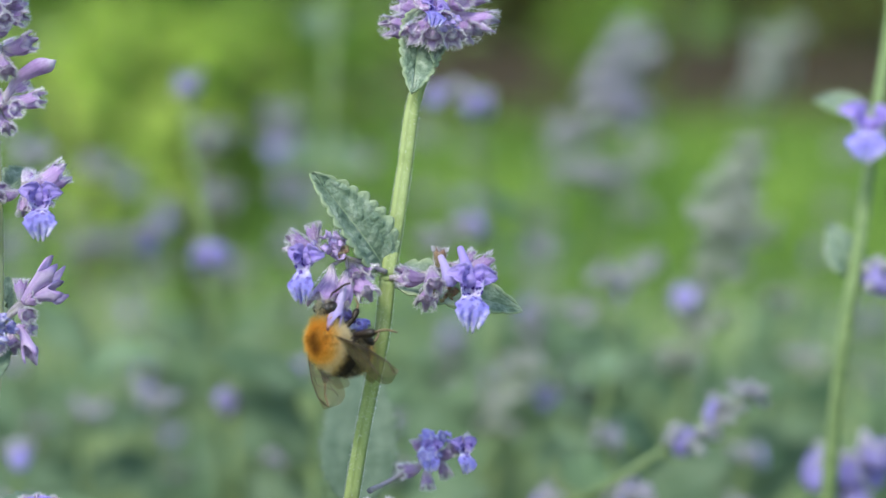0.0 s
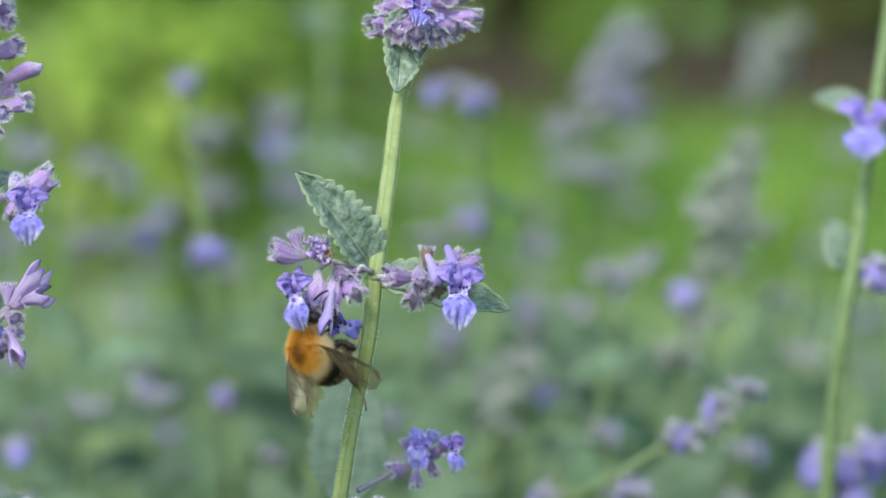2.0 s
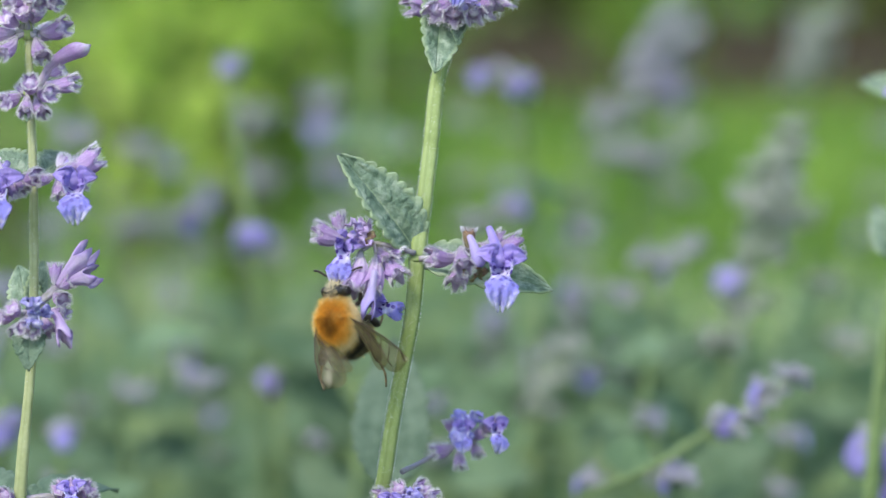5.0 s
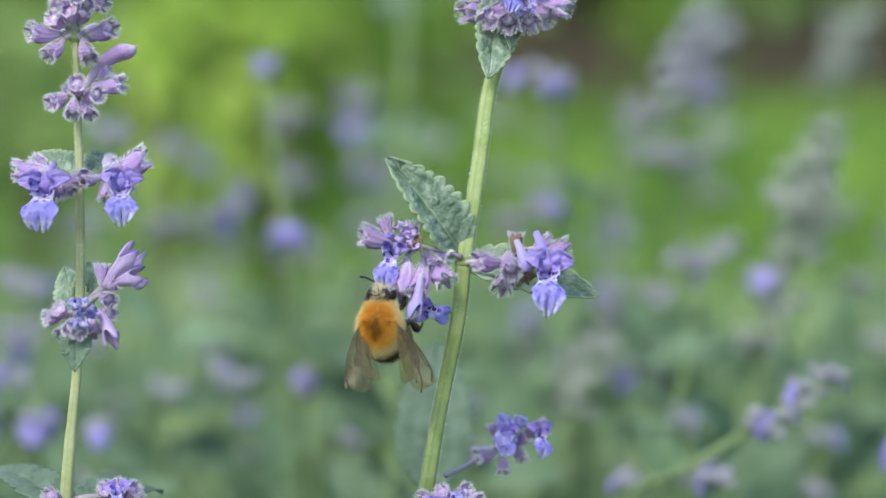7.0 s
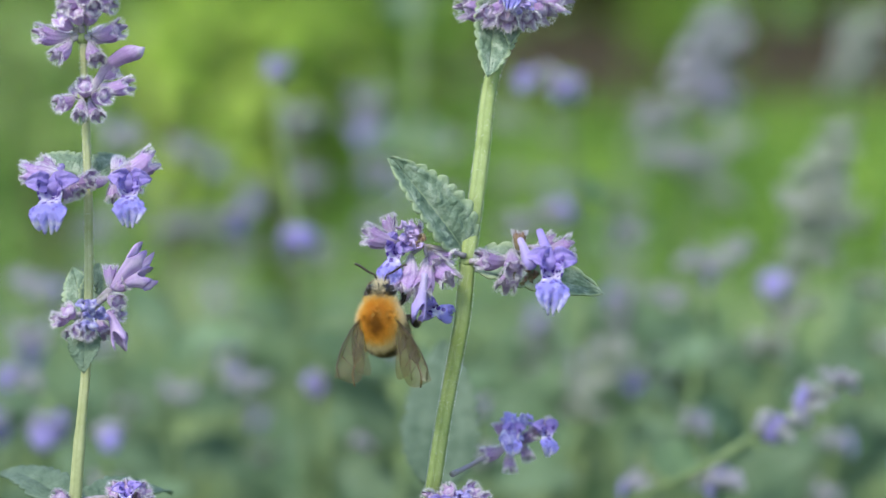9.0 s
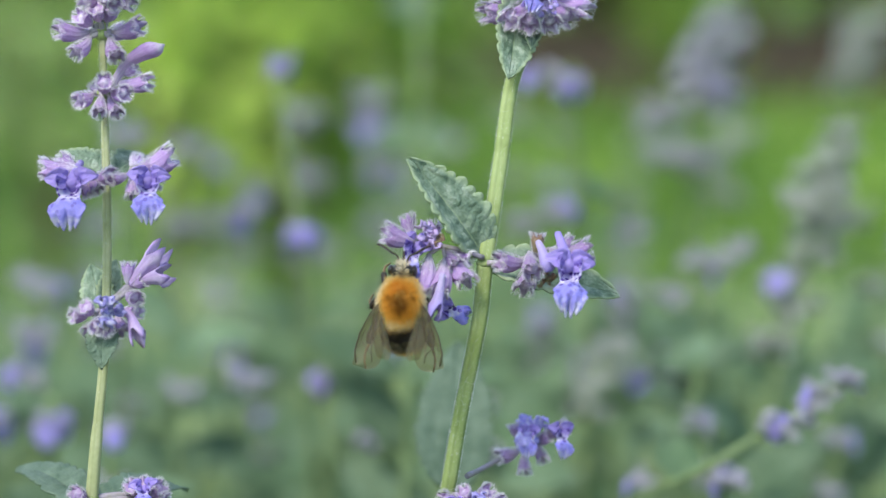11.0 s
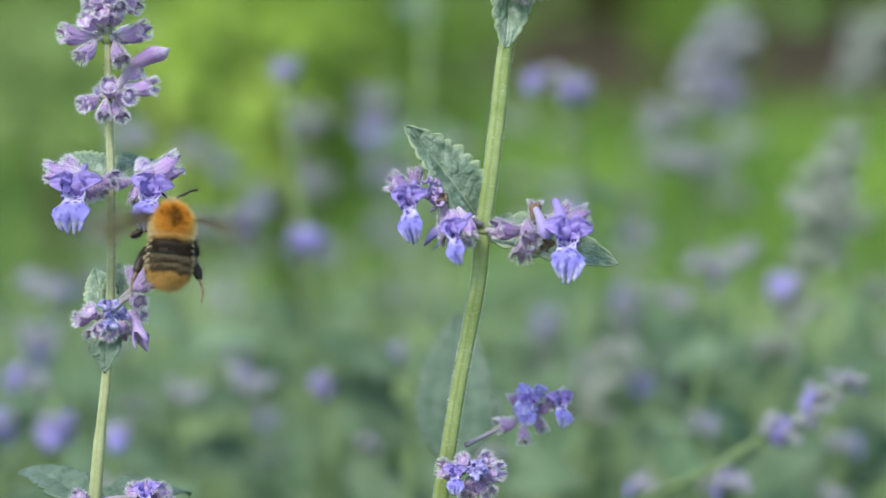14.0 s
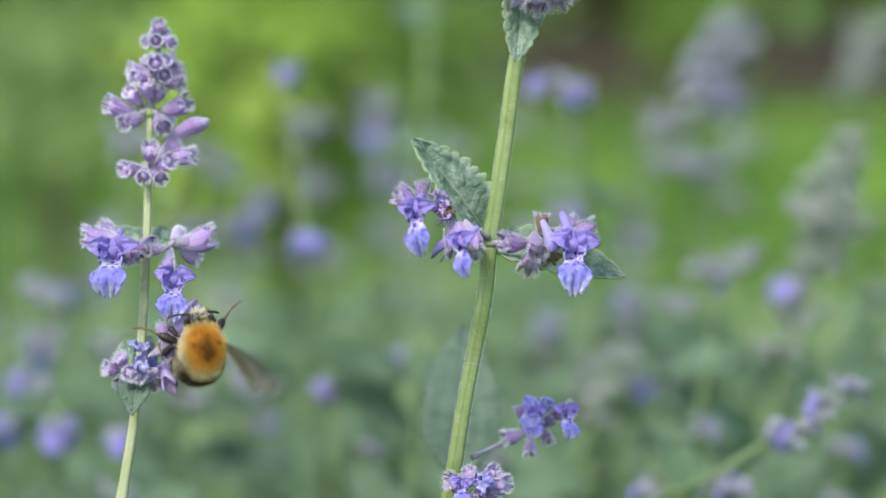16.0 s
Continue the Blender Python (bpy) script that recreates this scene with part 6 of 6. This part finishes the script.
BEE, ABDOMEN, WINGS, BEE_BROW, FRONT_LEG, MID_LEG, HIND_LEG, OTHER_HIND_LEG, ANTENNAE = bumblebee()
BEE.scale = (0.95, 0.95, 0.95)


# ---- what moves ----
MAIN_ROWS = [
    (0, 0.78, 0.29, 0.31),
    (0.5, 1.03, -0.07, 0.39),
    (1, 0.81, -0.15, 0.51),
    (1.5, 0.41, -0.15, 0.28),
    (2, -0.48, 0.01, -0.06),
    (2.5, -0.67, 0.36, -0.24),
    (3, -1.3, 0.73, -0.39),
    (3.5, -1.57, 0.85, -0.7),
    (4, -1.44, 0.76, -0.84),
    (6.5, 0.06, 0.02, 0.02),
    (7, 0, -0, -0),
    (7.5, -0.18, 0.09, -0.38),
    (8, -0.59, 0.22, -0.61),
    (8.5, -0.72, 0.36, -0.63),
    (9, -0.7, 0.48, -0.7),
    (11.5, 0.89, 0.2, 0.04),
    (12, 0.94, 0.31, 0.13),
    (12.5, 1.01, 0.73, 0.14),
    (13, 0.7, 1.7, 0.16),
    (13.5, 0.76, 2.85, -0.21),
    (14, 0.36, 4.08, -0.51),
    (14.5, 0.29, 4.43, -0.58),
    (15, 0.31, 4.7, -0.56),
    (15.5, 0.32, 4.12, -0.53),
    (16, 0.61, 3.35, -0.48),
]
UPPER_ROWS = [
    (0, -0.13, 0.4),
    (0.5, 0.05, -0.5),
    (1, -0.14, -0.6),
    (1.5, -0.17, -0.6),
    (2, -0.57, 0.3),
    (2.5, -1.06, 0.2),
    (3, -1.49, 0.9),
    (3.5, -1.48, 2.4),
    (4, -1.58, 3.2),
    (6.5, -0.27, -0.1),
    (7, -0, 0),
    (7.5, -0.27, 0.6),
    (8, -0.43, 0.7),
    (8.5, -0.6, 0.2),
    (9, -0.55, 0.9),
    (11.5, 0.01, -0.2),
    (12, 0.07, 0.2),
    (12.5, -0.33, 1.9),
    (13, -0.65, 8.7),
    (13.5, -0.71, 20.5),
    (14, -0.87, 20.5),
    (14.5, -0.66, 20.5),
    (15, -0.58, 20.5),
    (15.5, -0.25, 20.5),
    (16, 0.24, 20.5),
]
SIDE_ROWS = [
    (0, 0.4, 0.46, 0, 0),
    (0.5, 0.19, 0.28, 0, 0),
    (1, -0.01, -0.01, 0, 0),
    (1.5, -0.34, -0.34, 0, 0),
    (2, -0.8, -0.31, 0, 0),
    (2.5, -0.72, 0.02, 0, 0),
    (3, -0.78, 0.19, 0, 0),
    (3.5, -0.81, 0.29, 0, 0),
    (4, -0.93, 0.27, 0, 0),
    (6.5, -0.29, 0.08, 0.14, 0),
    (7, 0, 0, 0, 0),
    (7.5, -0.13, -0.09, -0, 0),
    (8, -0.28, -0.04, -0.25, 0),
    (8.5, -0.22, 0.08, -0.6, 0),
    (9, -0.13, 0.12, -0.3, 0),
    (11.5, 1.26, 0.44, 0.12, 0),
    (12, 1.32, 0.42, 0.27, 0),
    (12.5, 1.47, 0.23, 0.36, 0),
    (13, 1.4, 0.01, 0.44, 0),
    (13.5, 1.5, -0.04, 0.01, 0),
    (14, 1.55, 0.17, 0.25, 0),
    (14.5, 1.87, 0.44, 0.21, 0),
    (15, 2.68, -0.03, 0.23, 7.5),
    (15.5, 3.58, -2.52, 1.31, 13.5),
    (16, 4.04, -5.38, 1.02, 17),
]
BEE_ROWS = [
    (0, -0.00353, 0.27503, 0.50798, -4, 0, -42),
    (0.5, -0.00566, 0.27474, 0.50561, -9, 0, -42),
    (1, -0.00629, 0.27463, 0.50478, -9, 0, -40),
    (1.5, -0.00514, 0.27483, 0.50633, -9, 0, -38),
    (2, -0.00533, 0.27485, 0.50658, -9, 0, -36),
    (2.5, -0.00781, 0.27485, 0.50650, -8, 0, -34),
    (3, -0.00826, 0.27487, 0.50670, -8, 0, -32),
    (3.5, -0.00699, 0.27483, 0.50634, -8, 0, -30),
    (4, -0.00779, 0.27494, 0.50730, -6, 0, -28),
    (6.5, -0.00678, 0.27506, 0.50818, -4, 2, -14),
    (7, -0.00691, 0.27498, 0.50763, 0, 2, -14),
    (7.5, -0.00628, 0.27507, 0.50827, 2, 2, -12),
    (8, -0.00703, 0.27516, 0.50907, 0, 2, -10),
    (8.5, -0.00785, 0.27508, 0.50838, -2, 2, -12),
    (9, -0.00799, 0.27509, 0.50847, 0, 2, -12),
    (9.2, -0.00795, 0.27515, 0.50894, 0, 2, -12),
    (10.4, -0.00732, 0.27477, 0.50996, 0, 0, -6),
    (11.3, -0.00522, 0.27402, 0.51206, 2, -4, 0),
    (11.5, -0.00434, 0.27376, 0.51403, -2, -6, 0),
    (11.7, -0.00382, 0.27404, 0.51629, -4, -6, 2),
    (12, -0.00368, 0.27434, 0.51882, -12, -8, 4),
    (12.2, -0.00508, 0.27205, 0.52057, -18, -10, 12),
    (12.5, -0.00767, 0.26977, 0.52255, -38, -22, 46),
    (12.8, -0.01406, 0.27529, 0.52243, -54, -22, 56),
    (13, -0.01804, 0.27931, 0.52230, -58, -22, 62),
    (13.2, -0.02281, 0.27923, 0.52168, -50, -28, 60),
    (13.4, -0.02691, 0.27863, 0.52087, -36, -34, 54),
    (13.6, -0.02961, 0.27700, 0.51992, -20, -38, 46),
    (13.8, -0.03105, 0.27542, 0.51934, -10, -40, 30),
    (14, -0.03162, 0.27509, 0.51908, -6, -40, 18),
    (14.2, -0.03166, 0.27487, 0.51906, -8, -30, 18),
    (14.4, -0.03122, 0.27488, 0.51912, -11, -14, 21),
    (14.6, -0.03073, 0.27490, 0.51929, -12, -8, 24),
    (14.8, -0.03012, 0.27478, 0.51825, -22, -4, 24),
    (15, -0.02969, 0.27501, 0.51603, -26, -2, 22),
    (15.2, -0.02940, 0.27475, 0.51390, -22, 0, 22),
    (15.5, -0.02905, 0.27434, 0.51057, -12, 0, 24),
    (15.8, -0.02891, 0.27403, 0.50805, -8, 0, 22),
    (16, -0.02870, 0.27383, 0.50638, -6, 0, 20),
]
ABDOMEN_ROWS = [
    (0, 85, 42),
    (0.5, 83, 36),
    (1, 83, 35.4),
    (1.5, 83, 34.9),
    (2, 85, 34.3),
    (2.5, 85, 33.7),
    (3, 85, 33.1),
    (3.5, 85, 32.6),
    (4, 85, 32),
    (6.5, 83, 22),
    (7, 85, 22),
    (7.5, 85, 22),
    (8, 85, 22),
    (8.5, 87, 22),
    (9, 87, 22),
    (9.2, 87, 22),
    (10.4, 60, 15.1),
    (11.3, 44, 10),
    (11.5, 34, 3.3),
    (11.7, 14, 0),
    (12, 2, 0),
    (12.2, 0, 0),
    (12.5, 0, 0),
    (12.8, 0, 0),
    (13, 2, 0),
    (13.2, 4, 0),
    (13.4, 20, 0),
    (13.6, 26, 0),
    (13.8, 32, 0),
    (14, 34, 0),
    (14.2, 26, 0),
    (14.4, 14, 0),
    (14.6, 8, 0),
    (14.8, 24, -0.9),
    (15, 44, -1.7),
    (15.2, 56, -2.6),
    (15.5, 81, -3.9),
    (15.8, 85, -5.1),
    (16, 85, -6),
]


def about(point, m):
    p = Matrix.Translation(point)
    return p @ m @ p.inverted()


def turn(degrees, axis):
    return Matrix.Rotation(radians(degrees), 4, axis)


# seconds; left wing: right, up, lean about its length; right wing: the same
REST_WINGS = [
    (0, 0.25, -0.96, 12, 0.84, -0.53, 40),
    (1.5, 0.28, -0.92, 12, 0.90, -0.41, 40),
    (3, -0.16, -0.69, 12, 0.76, -0.63, 40),
    (4, 0.21, -0.91, 12, 0.84, -0.52, 40),
    (7, -0.15, -0.91, 12, 0.52, -0.84, 24),
    (8, -0.18, -0.97, 12, 0.52, -0.84, 24),
    (9.2, -0.29, -0.81, 12, 0.42, -0.89, 24),
]


def bee_turn(t):
    """How the bee is turned at that time."""
    head, pitch, roll = (float(np.interp(t, [r[0] for r in BEE_ROWS], [r[k] for r in BEE_ROWS])) for k in (4, 5, 6))
    return turn(head, FWD) @ Matrix((RIGHT, UP, -FWD)).transposed().to_4x4() @ turn(pitch, 'X') @ turn(roll, 'Y')


def lie(t, s, right, up, lean):
    """A wing at rest: its span as far to the right and up as given, the rest of it lifted off the back."""
    span = (RIGHT * right + UP * up - FWD * math.sqrt(max(0.0, 1 - right ** 2 - up ** 2))).normalized()
    flat = (-FWD - span * (-FWD).dot(span)).normalized()
    x = span * s
    m = Matrix((x, flat.cross(x), flat)).transposed().to_4x4()
    return bee_turn(t).inverted() @ m @ turn(lean, 'X') @ turn(10 * s, 'Z')


def motions():
    # both stems give under the bee's weight and sway
    node, knot = Vector((0.00236, 0.28129, 0.51386)), Vector((-0.04120, 0.27982, 0.50189))
    foot = Matrix.Translation(PIVOT[MAIN.name])
    walk(MAIN, [(t, Matrix.Translation(RIGHT * x / 1000 + UP * u / 1000) @ about(node, turn(r, FWD)) @ foot) for t, x, u, r in MAIN_ROWS])
    off = Matrix.Translation(MAIN_UPPER.location)
    walk(MAIN_UPPER, [(t, off @ turn(r, FWD) @ turn(lean, RIGHT)) for t, r, lean in UPPER_ROWS])
    foot2 = Matrix.Translation(PIVOT[SIDE.name])
    walk(SIDE, [(t, Matrix.Translation(RIGHT * x / 1000 + UP * u / 1000) @ about(knot, turn(r, FWD) @ turn(-lean, RIGHT)) @ foot2) for t, x, u, r, lean in SIDE_ROWS])
    # the heads that it pulls down
    h = Matrix.Translation(BEE_HEAD.location)
    walk(BEE_HEAD, [(t, h @ turn(a, FWD)) for t, a in ((0, 5), (0.5, 2), (1.0, 0), (4.2, 0), (9.2, 0), (11.5, 2), (12.0, 4), (12.5, 10), (13.0, 13), (14.0, 13), (16.0, 13))])
    for flower, rows in ((FLOWER_A, ((0, -1.9, .25, -28, 1), (0.8, -1.7, -1.6, -34, 1), (2.5, -1.7, -2.0, -36, 1), (3.5, 0, .5, -14, -2.5), (11.5, 0, .5, -14, -2.5), (12.2, -1.8, .1, -34, 1.5), (12.7, -1.9, .5, -46, 2), (16, -1.9, .5, -46, 2))),
                         (FLOWER_B, ((0, 0, 0, 0, 0), (11.7, 0, 0, 0, 0), (12.1, .5, 2.0, 20, 2), (12.6, 1.9, 5.6, 52, 4), (13.0, 2.0, 5.8, 55, 4), (16, 2.0, 5.8, 55, 4))),
                         (FLOWER_C, ((0, 0, 0, 0, 0), (11.7, 0, 0, 0, 0), (12.1, .5, 1.2, 6, -1.5), (12.6, 1.2, 3.2, 12, -3.5), (16, 1.2, 3.2, 12, -3.5)))):
        f0 = Matrix.Translation(flower.location)
        away = (lambda t: float(np.interp(t, [11.7, 12.6], [58, 0]))) if flower is FLOWER_B else (lambda t: 0.0)
        walk(flower, [(t, f0 @ Matrix.Translation(RIGHT * x / 1000 + UP * u / 1000 - FWD * out / 1000) @ turn(a, FWD) @ turn(away(t), UP)) for t, x, u, a, out in rows])
    for cup in LOOSE_CUPS:
        c0 = Matrix.Translation(cup.location)
        walk(cup, [(t, c0 @ Matrix.Translation(RIGHT * .9 * k / 1000 + UP * 1.6 * k / 1000) @ turn(-42 * k, FWD)) for t, k in ((0, 0), (11.7, 0), (12.1, .4), (12.6, 1), (16, 1))])
    h2 = Matrix.Translation(SIDE_HEAD.location)
    upright = lambda t: turn(float(np.interp(t, [r[0] for r in SIDE_ROWS], [r[4] for r in SIDE_ROWS])), RIGHT)
    h4 = Matrix.Translation(OTHER_SIDE_HEAD.location)
    walk(OTHER_SIDE_HEAD, [(t, h4 @ upright(t)) for t in (0, 14.5, 15.0, 15.5, 16.0)])
    walk(SIDE_HEAD, [(t, h2 @ turn(a, FWD) @ upright(t)) for t, a in ((0, 0), (13.5, 0), (14.0, 3), (14.5, 4), (15.0, 8), (15.5, 9), (16.0, 10))])
    h3 = Matrix.Translation(SIDE_FLOWER.location)
    walk(SIDE_FLOWER, [(t, h3 @ Matrix.Translation((x, y, z)) @ turn(a, FWD)) for t, x, y, z, a in ((0, 0, 0, 0, 0), (13.6, 0, 0, 0, 0), (14.0, 0, 0, 0, 4), (14.7, 0, 0, -.0005, 4), (15.0, -.0008, .001, -.002, -6), (15.5, -.001, .001, -.003, -8), (16.0, -.001, .001, -.0031, -8))])
    # the bee
    stand = Matrix((RIGHT, UP, -FWD)).transposed().to_4x4()
    walk(BEE, [(t, Matrix.Translation((x, y, z)) @ turn(head, FWD) @ stand @ turn(pitch, 'X') @ turn(roll, 'Y')) for t, x, y, z, head, pitch, roll in BEE_ROWS])
    a0 = Matrix.Translation(ABDOMEN.location)
    walk(ABDOMEN, [(t, a0 @ turn(side, 'Z') @ turn(bend, 'X')) for t, bend, side in ABDOMEN_ROWS])
    b0 = Matrix.Translation(BEE_BROW.location)
    walk(BEE_BROW, [(t, b0 @ Matrix.Translation((0, k * .0005, k * .0007)) @ turn(nod, 'X')) for t, k, nod in ((0, 1, -4), (4, 1, -10), (8, 1, -14), (11, 1, -8), (11.8, 0, 0), (14.6, 0, 0), (15.2, 1, -25), (16, 1, -30))])
    for feeler in ANTENNAE:
        f1 = Matrix.Translation(feeler.location)
        walk(feeler, [(t, f1 @ turn(a, 'X')) for t, a in ((0, -40), (4, -30), (6.5, -60), (8.5, -60), (9, 0), (9.4, -40), (11, -20), (11.6, 0), (14.8, 0), (15.2, -55), (15.6, -80), (16, -80))])
    # two legs reach for the next stem
    h0 = Matrix.Translation(HIND_LEG.location)
    walk(HIND_LEG, [(t, h0 @ turn(a, 'Z') @ turn(-a * .25, 'Y')) for t, a in ((0, 78), (0.2, 74), (0.5, 6), (0.8, 0), (14.6, 0), (14.9, 50), (15.3, 120), (16, 120))])
    h1 = Matrix.Translation(OTHER_HIND_LEG.location)
    walk(OTHER_HIND_LEG, [(t, h1 @ turn(a, 'Z')) for t, a in ((0, 0), (14.6, 0), (14.9, -45), (15.3, -105), (16, -105))])
    for leg, far in ((FRONT_LEG, 46), (MID_LEG, -26)):
        l0 = Matrix.Translation(leg.location)
        walk(leg, [(t, l0 @ turn(far * k, 'Z') @ turn(22 * k, 'Y')) for t, k in ((0, .9 if far > 0 else 0), (0.2, .7 if far > 0 else 0), (0.5, 0), (13.6, 0), (14.1, 1), (15.0, 1), (15.6, .4), (16, .4))])
    # wings lie back while it feeds and beat while it flies
    for s, wing in zip((-1, 1), WINGS):
        w0 = Matrix.Translation(wing.location)
        folded = lambda sweep, lift, twist=0: w0 @ turn(-s * sweep, 'Z') @ turn(-s * lift, 'Y') @ turn(-s * twist, 'X')
        rows = [(t, w0 @ lie(t, s, *side)) for t, *both in REST_WINGS for side in (both[:3] if s < 0 else both[3:],)]
        rows += [(11.1, folded(60, 0)), (11.2, folded(40, 10))]
        k = 0
        while 11.3 + k / 30 < 15.99:
            rows.append((11.3 + k / 30, folded((6, 0, 14)[(k - 6) % 3], (6, 46, -38)[(k - 6) % 3], 24)))
            k += 1
        rows.append((16.0, folded(72, 0, 60) if s < 0 else folded(34, -4, 30)))
        walk(wing, rows)


motions()
